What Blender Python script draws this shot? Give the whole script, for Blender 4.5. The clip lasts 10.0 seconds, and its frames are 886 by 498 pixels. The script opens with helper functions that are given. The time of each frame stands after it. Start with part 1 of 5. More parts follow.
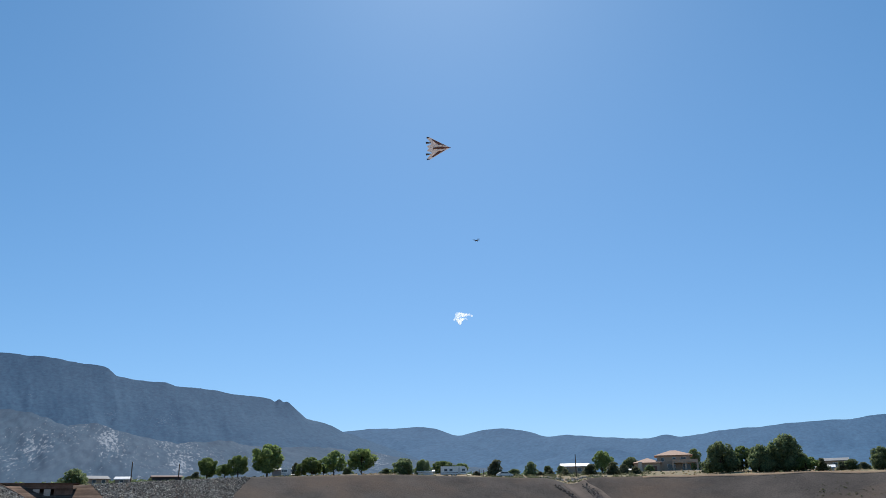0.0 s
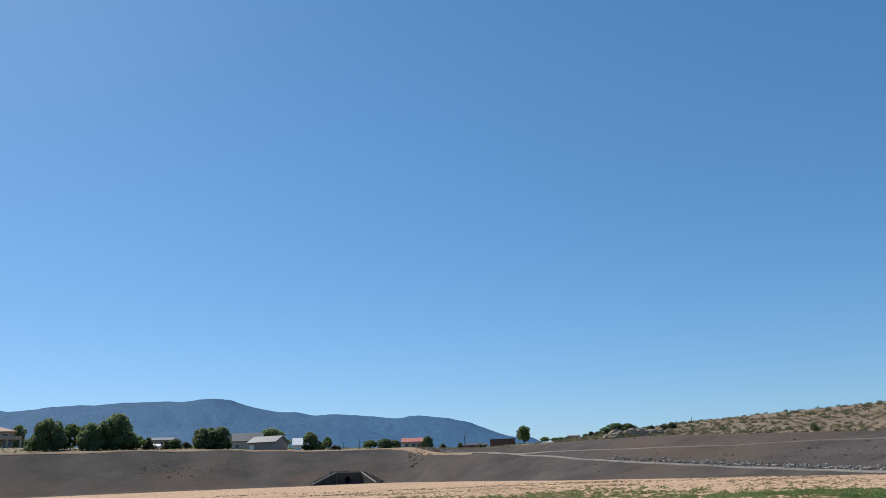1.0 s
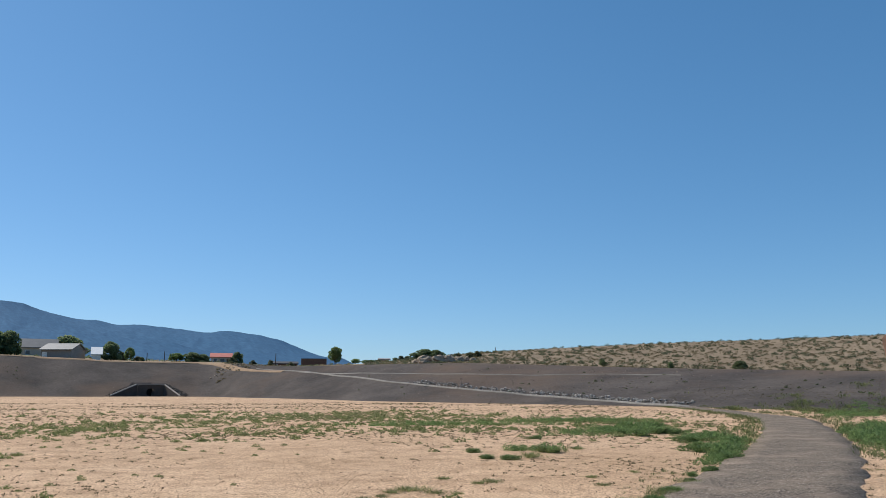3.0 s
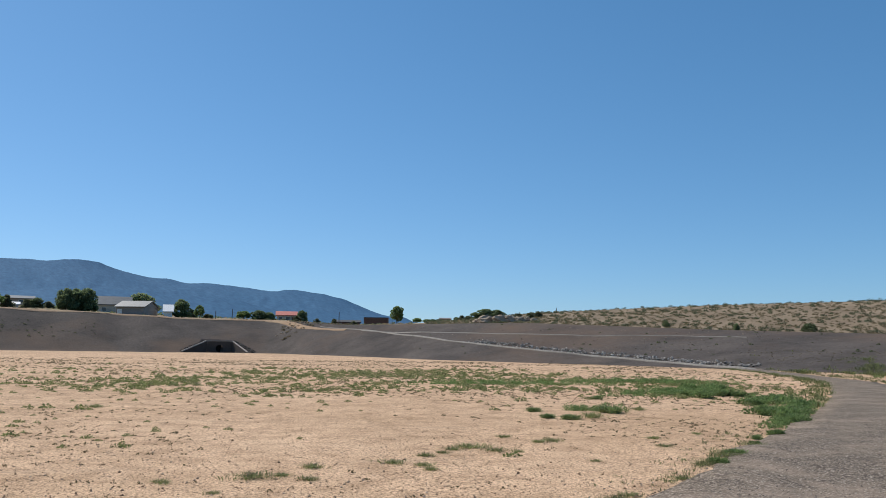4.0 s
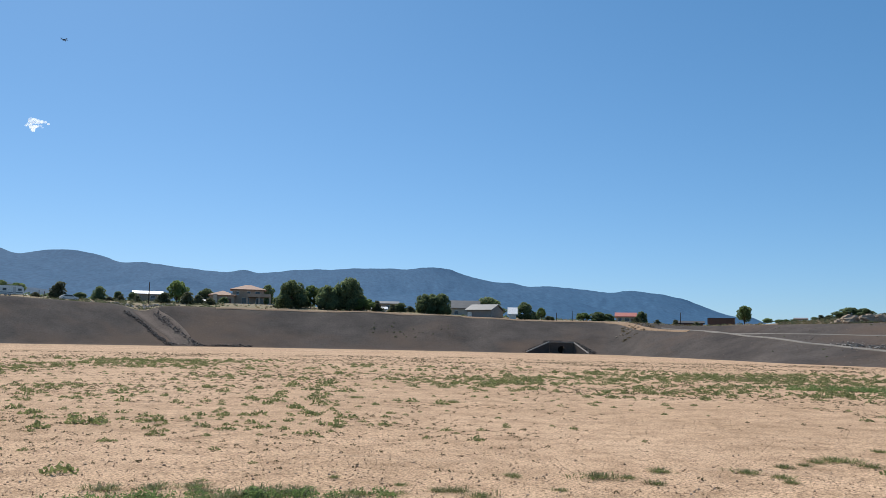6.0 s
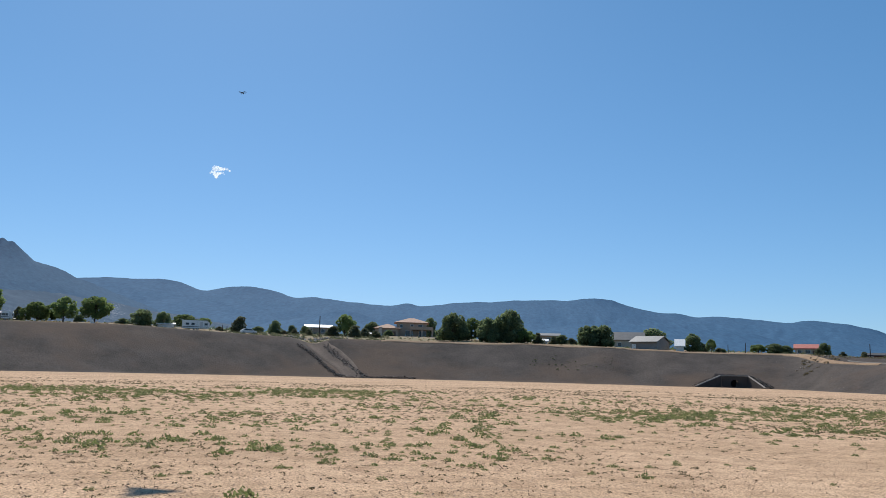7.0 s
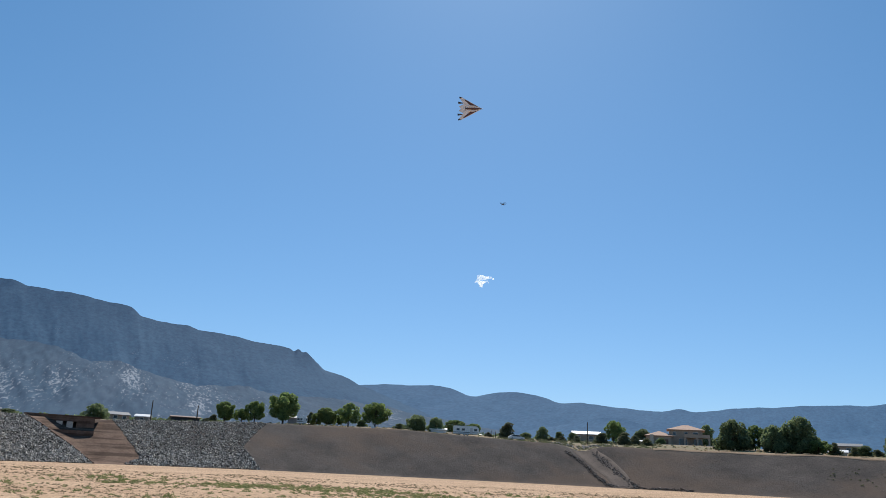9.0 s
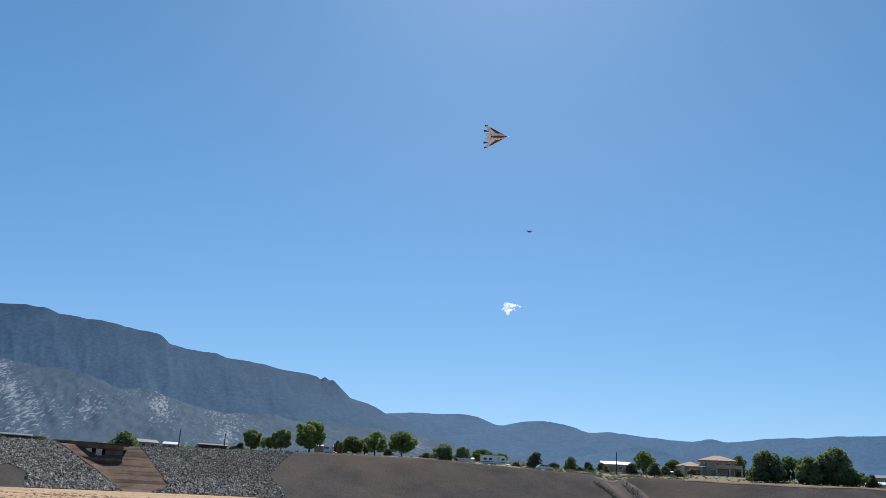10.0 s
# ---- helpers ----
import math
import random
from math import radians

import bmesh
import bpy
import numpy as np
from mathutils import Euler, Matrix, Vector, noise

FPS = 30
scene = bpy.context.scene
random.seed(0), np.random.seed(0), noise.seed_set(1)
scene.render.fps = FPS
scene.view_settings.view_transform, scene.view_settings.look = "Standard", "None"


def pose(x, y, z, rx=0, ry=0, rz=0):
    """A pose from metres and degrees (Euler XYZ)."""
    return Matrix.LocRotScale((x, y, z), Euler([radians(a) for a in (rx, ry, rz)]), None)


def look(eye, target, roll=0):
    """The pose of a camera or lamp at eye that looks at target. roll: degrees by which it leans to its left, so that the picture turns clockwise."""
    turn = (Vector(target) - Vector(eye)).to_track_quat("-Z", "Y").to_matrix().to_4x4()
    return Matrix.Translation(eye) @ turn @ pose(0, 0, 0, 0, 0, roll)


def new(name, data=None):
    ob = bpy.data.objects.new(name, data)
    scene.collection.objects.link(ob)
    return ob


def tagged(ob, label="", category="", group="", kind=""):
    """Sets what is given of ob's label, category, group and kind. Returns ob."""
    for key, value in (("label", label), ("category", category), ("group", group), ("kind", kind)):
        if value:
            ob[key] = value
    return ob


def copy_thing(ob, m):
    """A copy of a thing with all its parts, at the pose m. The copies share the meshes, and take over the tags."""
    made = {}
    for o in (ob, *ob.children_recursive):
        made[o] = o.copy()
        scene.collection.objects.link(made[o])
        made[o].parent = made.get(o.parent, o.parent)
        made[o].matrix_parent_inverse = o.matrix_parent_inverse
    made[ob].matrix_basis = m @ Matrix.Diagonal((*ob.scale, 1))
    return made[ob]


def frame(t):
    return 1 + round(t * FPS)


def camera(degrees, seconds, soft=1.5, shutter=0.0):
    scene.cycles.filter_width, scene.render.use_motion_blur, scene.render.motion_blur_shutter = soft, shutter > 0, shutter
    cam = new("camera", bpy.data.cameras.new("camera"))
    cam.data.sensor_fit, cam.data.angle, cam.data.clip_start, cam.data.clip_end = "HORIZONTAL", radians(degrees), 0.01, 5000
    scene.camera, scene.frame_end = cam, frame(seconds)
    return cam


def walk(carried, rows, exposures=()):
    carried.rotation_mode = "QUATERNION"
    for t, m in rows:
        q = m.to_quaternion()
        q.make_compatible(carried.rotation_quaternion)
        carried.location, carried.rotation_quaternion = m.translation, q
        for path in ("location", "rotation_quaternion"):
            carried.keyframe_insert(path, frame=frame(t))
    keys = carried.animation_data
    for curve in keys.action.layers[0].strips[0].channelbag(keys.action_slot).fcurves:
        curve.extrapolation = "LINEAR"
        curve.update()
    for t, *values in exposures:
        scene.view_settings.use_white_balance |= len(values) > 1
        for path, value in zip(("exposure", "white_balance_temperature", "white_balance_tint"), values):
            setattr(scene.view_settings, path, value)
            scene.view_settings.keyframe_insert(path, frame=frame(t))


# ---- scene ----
EYE = 1.7
# seconds, degrees to the right, degrees up, lean
TURNS = [
    (0.0, -35.746, 18.296, -0.966),
    (0.3, -20.492, 17.725, -1.975),
    (0.5, -9.755, 17.056, -2.370),
    (0.7, -0.137, 16.306, -2.670),
    (1.0, 8.855, 15.598, -2.249),
    (1.5, 16.502, 14.987, -0.999),
    (2.0, 20.793, 13.924, -0.382),
    (2.5, 21.678, 11.900, -0.138),
    (2.7, 21.807, 11.075, -0.039),
    (3.8, 18.496, 7.524, 0.700),
    (4.0, 17.166, 7.050, 0.825),
    (4.5, 12.894, 5.834, 0.879),
    (5.0, 6.491, 5.517, 0.981),
    (5.5, -0.383, 5.851, 1.007),
    (6.0, -6.755, 6.734, 1.174),
    (6.2, -9.337, 7.011, 1.229),
    (7.3, -21.938, 9.829, 1.607),
    (7.5, -24.648, 10.649, 1.759),
    (8.0, -30.272, 12.431, 2.231),
    (8.5, -34.601, 14.021, 2.686),
    (9.0, -37.541, 15.469, 3.024),
    (9.5, -38.898, 16.389, 3.194),
    (10.0, -39.620, 17.341, 3.449),
]
cam = camera(58, 10.0, 0.85)
walk(cam, [(t, pose(0, 0, EYE, 0, 0, -yaw) @ pose(0, 0, 0, 90 + up) @ pose(0, 0, 0, 0, 0, lean)) for t, yaw, up, lean in TURNS],
     [(0, 0.14), (1, 0.08), (2.5, 0.06), (4.5, 0.06), (5.5, 0.08), (8, 0.0), (10, 0.08)])

# ---- light ----
SUN_AZ, SUN_EL = -35.0, 46.0
world = bpy.data.worlds.new("sky")
scene.world = world
world.use_nodes = True
wn = world.node_tree
wn.nodes.clear()
sky = wn.nodes.new("ShaderNodeTexSky")
sky.sky_type = "NISHITA"
sky.sun_disc = False
sky.sun_elevation = radians(SUN_EL)
sky.sun_rotation = radians(SUN_AZ)
sky.altitude = 1700
sky.air_density = 1.0
sky.dust_density = 0.9
sky.ozone_density = 2.2
back = wn.nodes.new("ShaderNodeBackground")
back.inputs["Strength"].default_value = 0.14
wout = wn.nodes.new("ShaderNodeOutputWorld")
tint = wn.nodes.new("ShaderNodeMix")
tint.data_type, tint.blend_type = "RGBA", "MULTIPLY"
tint.inputs[0].default_value = 1.0
tint.inputs[7].default_value = (0.475, 0.93, 1.28, 1)
split, join = wn.nodes.new("ShaderNodeSeparateColor"), wn.nodes.new("ShaderNodeCombineColor")
wn.links.new(sky.outputs[0], split.inputs[0])
for channel, power in enumerate((0.94, 0.75, 0.72)):
    soften = wn.nodes.new("ShaderNodeMath")
    soften.operation = "POWER"
    soften.inputs[1].default_value = power
    wn.links.new(split.outputs[channel], soften.inputs[0])
    wn.links.new(soften.outputs[0], join.inputs[channel])
wn.links.new(join.outputs[0], tint.inputs[6])
wn.links.new(tint.outputs[2], back.inputs["Color"])
wn.links.new(back.outputs[0], wout.inputs["Surface"])

sun_data = bpy.data.lights.new("sun", "SUN")
sun_data.energy, sun_data.angle, sun_data.color = 4.6, radians(0.53), (1.0, 0.95, 0.88)
sun = new("sun", sun_data)
a, e = radians(SUN_AZ), radians(SUN_EL)
SUN_DIR = Vector((math.sin(a) * math.cos(e), math.cos(a) * math.cos(e), math.sin(e)))
sun.matrix_world = look(SUN_DIR * 900, (0, 0, 0))


# ---- materials ----
def material(name, base, rough=0.9, metal=0.0):
    m = bpy.data.materials.new(name)
    m.use_nodes = True
    b = m.node_tree.nodes["Principled BSDF"]
    b.inputs["Base Color"].default_value = (*base, 1)
    b.inputs["Roughness"].default_value = rough
    b.inputs["Metallic"].default_value = metal
    if rough >= 0.9:
        b.inputs["Specular IOR Level"].default_value = 0.08
    return m


def node(m, kind, **values):
    n = m.node_tree.nodes.new(kind)
    for key, value in values.items():
        n.inputs[key].default_value = value
    return n


def wire(m, a, b):
    m.node_tree.links.new(a, b)


def coords(m, scale=1.0, stretch=(1, 1, 1)):
    c = node(m, "ShaderNodeTexCoord")
    mp = node(m, "ShaderNodeMapping")
    mp.inputs["Scale"].default_value = [scale * k for k in stretch]
    wire(m, c.outputs["Object"], mp.inputs["Vector"])
    return mp.outputs[0]


def ramp(m, source, stops):
    r = node(m, "ShaderNodeValToRGB")
    el = r.color_ramp.elements
    while len(el) < len(stops):
        el.new(0.5)
    for k, (p, c) in zip(el, stops):
        k.position, k.color = p, (*c, 1)
    wire(m, source, r.inputs[0])
    return r.outputs[0]


def noise_tex(m, scale, detail=6, rough=0.6, stretch=(1, 1, 1), distort=0.0):
    n = node(m, "ShaderNodeTexNoise", Scale=1.0, Detail=detail, Roughness=rough, Distortion=distort)
    wire(m, coords(m, scale, stretch), n.inputs["Vector"])
    return n.outputs[0]


def blend(m, a, b, fac, mode="MIX"):
    x = node(m, "ShaderNodeMix")
    x.data_type, x.blend_type = "RGBA", mode
    for source, k in ((a, 6), (b, 7), (fac, 0)):
        if isinstance(source, (int, float)):
            x.inputs[k].default_value = source
        elif isinstance(source, tuple):
            x.inputs[k].default_value = (*source, 1)
        else:
            wire(m, source, x.inputs[k])
    return x.outputs[2]


def surface(m, colour, height=None, strength=0.4, distance=0.05):
    b = m.node_tree.nodes["Principled BSDF"]
    wire(m, colour, b.inputs["Base Color"])
    if height is not None:
        bump = node(m, "ShaderNodeBump", Strength=strength, Distance=distance)
        wire(m, height, bump.inputs["Height"])
        wire(m, bump.outputs[0], b.inputs["Normal"])
    return m


def rough_material(name, dark, light, scale, fine, rough=0.9, bump=0.4, distance=0.03, patch=None, patch_scale=0.05):
    """A mottled surface: broad patches, fine grain, and relief from the grain."""
    m = material(name, light, rough)
    broad, grain = noise_tex(m, scale, 5, 0.6), noise_tex(m, fine, 4, 0.7)
    col = ramp(m, broad, [(0.3, dark), (0.7, light)])
    shade = ramp(m, grain, [(0.25, (0.55, 0.55, 0.55)), (0.5, (0.92, 0.92, 0.92)), (0.8, (1.15, 1.15, 1.15))])
    col = blend(m, col, shade, 1.0, "MULTIPLY")
    if patch:
        where = ramp(m, noise_tex(m, patch_scale, 5, 0.65), [(0.47, (0, 0, 0)), (0.62, (1, 1, 1))])
        col = blend(m, col, patch, where)
    return surface(m, col, grain, bump, distance)


def object_tint(m, colour, amount=0.25):
    info = node(m, "ShaderNodeObjectInfo")
    t = ramp(m, info.outputs["Random"], [(0, (1 - amount,) * 3), (1, (1 + amount,) * 3)])
    return blend(m, colour, t, 1.0, "MULTIPLY")


def sand_material():
    m = material("sand", (0.5, 0.36, 0.24), 0.95)
    broad, mid, grain = noise_tex(m, 0.10, 6, 0.65), noise_tex(m, 1.3, 6, 0.7), noise_tex(m, 26, 3, 0.8)
    col = ramp(m, broad, [(0.32, (0.475, 0.315, 0.19)), (0.52, (0.58, 0.39, 0.246)), (0.7, (0.635, 0.44, 0.286))])
    col = blend(m, col, ramp(m, mid, [(0.3, (0.66, 0.63, 0.59)), (0.52, (1.0, 1.0, 1.0)), (0.75, (1.15, 1.15, 1.15))]), 1.0, "MULTIPLY")
    col = blend(m, col, ramp(m, grain, [(0.35, (0.28, 0.255, 0.23)), (0.5, (0.95, 0.95, 0.95)), (0.67, (1.42, 1.42, 1.42))]), 1.0, "MULTIPLY")
    tracks = noise_tex(m, 0.5, 4, 0.6, (0.22, 2.6, 1), 0.6)
    col = blend(m, col, (0.40, 0.28, 0.185), ramp(m, tracks, [(0.60, (0, 0, 0)), (0.72, (0.55, 0.55, 0.55))]))
    pits = node(m, "ShaderNodeTexVoronoi", Scale=1.0)
    wire(m, coords(m, 7.0), pits.inputs["Vector"])
    speck = ramp(m, pits.outputs["Distance"], [(0.10, (1, 1, 1)), (0.17, (0, 0, 0))])
    col = blend(m, col, (0.24, 0.165, 0.11), speck)
    return surface(m, col, grain, 0.55, 0.02)


SAND = sand_material()
FAR_SOIL = rough_material("dry_soil", (0.25, 0.19, 0.125), (0.40, 0.31, 0.21), 0.06, 1.2, 0.95, 0.5, 0.1, (0.20, 0.18, 0.10), 0.03)
GRAVEL = rough_material("dark_gravel", (0.062, 0.053, 0.048), (0.132, 0.111, 0.096), 0.11, 2.6, 0.95, 1.0, 0.16, (0.132, 0.094, 0.070), 0.022)
HILL_SOIL = rough_material("hill_soil", (0.195, 0.146, 0.098), (0.295, 0.226, 0.153), 0.09, 1.6, 0.95, 0.5, 0.1)


def chute_material():
    """Red-brown stained concrete and earth, in darker and lighter bands by height."""
    m = material("stained_concrete", (0.16, 0.1, 0.07), 0.92)
    grain = noise_tex(m, 3.0, 4, 0.7)
    col = ramp(m, noise_tex(m, 0.5, 5, 0.6), [(0.3, (0.125, 0.078, 0.055)), (0.7, (0.215, 0.142, 0.102))])
    bands = ramp(m, noise_tex(m, 1.0, 3, 0.6, (0.04, 0.04, 1.7)), [(0.4, (0.55, 0.52, 0.5)), (0.48, (1, 1, 1)), (0.6, (1.2, 1.18, 1.15))])
    col = blend(m, col, bands, 1.0, "MULTIPLY")
    col = blend(m, col, ramp(m, grain, [(0.3, (0.7, 0.7, 0.7)), (0.7, (1.12, 1.12, 1.12))]), 1.0, "MULTIPLY")
    return surface(m, col, grain, 0.4, 0.05)


CHUTE = chute_material()


# ---- the basin ----
AZ = (-180, -130, -100, -75, -66, -60, -50, -40, -30, -20, -10, 0, 6, 10, 16, 23, 28, 36, 50, 70, 110, 140, 180)
FOOT = (300, 200, 125, 118, 118, 135, 160, 172, 178, 180, 180, 176, 165, 146, 115, 101, 96, 86, 72, 62, 70, 160, 300)
RUN = (20, 22, 24, 24, 24, 24, 24, 24, 22, 22, 22, 22, 24, 30, 36, 36, 36, 36, 36, 36, 36, 26, 20)
CREST = (1.0, 1.5, 2.0, 2.0, 2.05, 2.05, 2.5, 2.62, 2.2, 2.12, 2.12, 1.75, 1.72, 1.5, 1.68, 1.85, 1.72, 1.48, 1.18, 1.2, 1.4, 1.2, 1.0)
BROW_OFF = (60, 60, 60, 60, 60, 60, 60, 60, 60, 60, 60, 60, 60, 50, 45, 45, 45, 50, 55, 55, 50, 60, 60)
BROW = (0.9, 1.4, 1.9, 1.95, 2.0, 2.05, 2.5, 2.68, 2.4, 2.45, 2.27, 1.83, 1.78, 1.45, 1.75, 2.48, 2.78, 3.13, 3.42, 3.4, 2.0, 1.2, 0.9)
FAR_EL = (0.6, 1.0, 1.8, 1.85, 1.95, 2.0, 2.45, 2.6, 2.35, 2.4, 2.2, 1.75, 1.6, 1.25, 1.2, 1.2, 1.2, 1.2, 1.2, 1.2, 1.0, 0.8, 0.6)


def smooth_table(table):
    fine = np.arange(-200, 201, 0.25)
    v = np.interp((fine + 180) % 360 - 180, AZ, table)
    w = np.hanning(19)
    return fine, np.convolve(np.pad(v, 9, "edge"), w / w.sum(), "valid")


TABLES = [smooth_table(t) for t in (FOOT, RUN, CREST, BROW_OFF, BROW, FAR_EL)]


def profile(az):
    foot, run, crest, off, brow, far = (float(np.interp(az, *t)) for t in TABLES)
    wob = noise.noise((az * 0.35, 3.3, 0)) * 1.2
    near = max(0.0, 1 - max(0, abs(az - 1.3) - 3.3) / 3.2)
    near = near * near * (3 - 2 * near)
    foot += wob * (1 - near) + (174.5 - foot) * near
    top = foot + run
    return foot, top, EYE + top * math.tan(radians(crest)), top + off, brow, far


def chute_edges(u):
    """The bearings of the inlet channel's two edges; u: 0 at the foot of the slope, 1 at its crest."""
    return -64.0 + 4.4 * (1 - u), float(np.interp(u, (0, 0.14, 1), (-57.9, -56.9, -59.0)))


def chute_depth(az, u):
    """How deep the inlet channel lies under the face of the embankment."""
    left, right = chute_edges(u)
    floor_right = left + 0.9 + 1.6 * u
    k = (az - left) / 0.7 if az < floor_right else (right - az) / (right - floor_right)
    return max(0.0, min(1.0, k))


def swale(az, u):
    """The dip in the embankment where the earth ramp runs up."""
    k = max(0.0, min(1.0, u / 0.6))
    return 1.5 * math.exp(-((az + 24.7 + 2.6 * u) / 1.0) ** 2) * k * k * (3 - 2 * k)


def culvert_open(az, d, foot):
    """Whether the ground is dug away between the wing walls of the culvert."""
    u = (d - foot) / 6.0
    return 0 <= u <= 1.2 and -1.0 + 1.55 * min(1, u) < az < 3.75 - 1.0 * min(1, u)


def ground_polar(az, d):
    foot, top, ztop, dbrow, brow, far = profile(az)
    if culvert_open(az, d, foot):
        return 0.02
    if d <= foot:
        k = min(1.0, max(0.0, (d - 4) / 20))
        return 0.10 * k * noise.noise((az * 0.11 + 5, d * 0.05, 1)) * min(1, (foot - d) / 15)
    if d <= top:
        u = (d - foot) / (top - foot)
        z = ztop * (u * 0.93 + 0.07 * u * u * (3 - 2 * u))
        z += (0.25 if az < 6 else 0.06 + 0.19 * max(0, 1 - (az - 6) / 3)) * noise.noise((az * 0.5, d * 0.12, 7)) * math.sin(math.pi * u)
        return z - 2.3 * chute_depth(az, u) * min(1, u * 3) - swale(az, u)
    zb = EYE + dbrow * math.tan(radians(brow))
    if d <= dbrow:
        u = (d - top) / (dbrow - top)
        flat = min(1.0, max(0.0, (u - 0.08) / 0.92))
        z = ztop + (zb - ztop) * flat
        z += 0.35 * noise.noise((az * 0.4, d * 0.08, 9)) * math.sin(math.pi * u)
        return z - 2.3 * chute_depth(az, 1) * max(0, 1 - u * 30) - swale(az, 1) * max(0, 1 - u * 2.5)
    u = min(1, (d - dbrow) / 150)
    el = brow + (far - brow) * u
    return EYE + d * math.tan(radians(el)) + 0.3 * noise.noise((az * 0.3, d * 0.02, 4)) * u


def ground(x, y):
    return ground_polar(math.degrees(math.atan2(x, y)), math.hypot(x, y))


def polar(az, d, dz=0.0):
    a = radians(az)
    return Vector((d * math.sin(a), d * math.cos(a), ground_polar(az, d) + dz))


def meet(az, el):
    """The place on the ground that is seen under this direction from the eye."""
    foot = profile(az)[0]
    lo = 3.0 if el < -0.3 else foot * 0.8
    d, t = lo, math.tan(radians(el))
    while d < 3000 and ground_polar(az, d) < EYE + d * t:
        d *= 1.003
    return polar(az, d)


def mesh_object(name, verts, faces, mats, index=None, smooth=True):
    me = bpy.data.meshes.new(name)
    me.from_pydata(verts, [], faces)
    for m in mats:
        me.materials.append(m)
    if index is not None:
        me.polygons.foreach_set("material_index", index)
    if smooth:
        me.polygons.foreach_set("use_smooth", [True] * len(me.polygons))
    me.update()
    return new(name, me)


def build_ground():
    azs = list(np.arange(-180, -85, 2.5)) + list(np.arange(-85, -66, 0.5)) + list(np.arange(-66, -55, 0.2)) + list(np.arange(-55, -2, 0.5)) + list(np.arange(-2, 4.5, 0.1)) + list(np.arange(4.5, 60, 0.5)) + list(np.arange(60, 180, 2.5))
    verts, faces, index, zones = [(0, 0, 0)], [], [], []
    rows = None
    for az in azs:
        foot, top, ztop, dbrow, brow, far = profile(az)
        ds = [3 * (foot / 3) ** (k / 36) for k in range(37)]
        zone = [0] * 36
        ds += [foot + (top - foot) * k / 22 for k in range(1, 23)]
        zone += [1] * 22
        ds += [top + (dbrow - top) * k / 12 for k in range(1, 13)]
        zone += [2] * 12
        ds += [dbrow + (4950 - dbrow) * (k / 22) ** 2.6 for k in range(1, 23)]
        zone += [3] * 22
        zones.append(zone)
        for d in ds:
            verts.append(tuple(polar(az, d)))
        rows = len(ds)
    n = len(azs)
    for i in range(n):
        j = (i + 1) % n
        faces.append((0, 1 + j * rows, 1 + i * rows))
        index.append(0)
        for k in range(rows - 1):
            faces.append((1 + i * rows + k, 1 + j * rows + k, 1 + j * rows + k + 1, 1 + i * rows + k + 1))
            z, az = zones[i][k], azs[i]
            if z == 1:
                u = (k - 35.5) / 22
                m = 4 if chute_edges(u)[0] < az < chute_edges(u)[1] else 1
            elif z == 2:
                m = 4 if k < 60 and chute_edges(1)[0] - 0.3 < az < chute_edges(1)[1] + 0.2 else 3 if az > 15 else 2
            else:
                m = 0 if z == 0 else 2
            index.append(m)
    ob = mesh_object("ground", verts, faces, [SAND, GRAVEL, FAR_SOIL, HILL_SOIL, CHUTE], index)
    return tagged(ob, "dry sandy basin floor ringed by dark gravel embankments", "ground", kind="structure")


build_ground()

# ---- mountains ----
BACK_AZ = (-110, -90, -75, -68.8, -67.5, -66.1, -65.4, -63.7, -61.8, -60.6, -59.1, -58.75, -58.15, -56.7, -55, -54.4, -51.6, -50.6, -48.5, -47.95, -47.72, -47.5, -47.3, -47.15, -46.85, -46.25, -45.75, -45.5, -44.6, -43.55, -42.8, -42, -39, -36)
BACK_EL = (6, 9, 10.1, 10.15, 10.3, 10.28, 10.05, 9.95, 9.88, 9.65, 9.55, 9.45, 8.97, 8.7, 8.65, 8.43, 8.2, 8.0, 7.8, 7.7, 7.46, 7.68, 7.64, 7.44, 7.56, 7.02, 6.58, 6.38, 6.16, 5.83, 5.42, 5.2, 4.1, 3.0)
SPUR_AZ = (-110, -85, -75, -70, -66, -63, -61, -59, -57, -54, -51, -48, -45, -43, -40.6, -39, -36.2, -34, -31, -28)
SPUR_EL = (4, 6, 7.0, 7.0, 6.6, 6.5, 5.7, 5.9, 5.2, 4.7, 4.9, 4.4, 4.5, 4.3, 4.05, 3.7, 3.4, 3.05, 2.5, 2.0)
FAR_AZ = (-48, -43.2, -41.8, -40.5, -38.9, -37.6, -36.4, -34.95, -33.4, -32.2, -31.3, -30.2, -28.8, -27.4, -25.4, -23.2, -21.8, -20.7, -19.8, -17.3, -15.4, -14.8, -13.1, -11.4, -10.2, -9.6, -8.6, -7.4, -6.3, -5.5, -4.8, -3, -1.5, -0.9, 1, 3.2, 4.6, 5.3, 6.3, 7.2, 8.5, 10.2, 11.2, 12.2, 13.1, 14.5, 15.2, 18, 24)
FAR_H = (5.4, 5.45, 5.62, 5.68, 5.68, 5.8, 5.62, 5.08, 5.44, 5.58, 5.52, 5.38, 4.9, 5.04, 4.82, 4.65, 4.58, 4.85, 4.58, 4.92, 5.05, 5.0, 5.2, 5.22, 5.28, 5.17, 5.32, 5.42, 5.32, 5.02, 4.78, 4.4, 4.38, 4.12, 4.18, 3.98, 3.78, 3.75, 3.93, 3.85, 3.68, 3.32, 2.9, 2.5, 2.2, 2.15, 1.75, 1.2, 0.6)


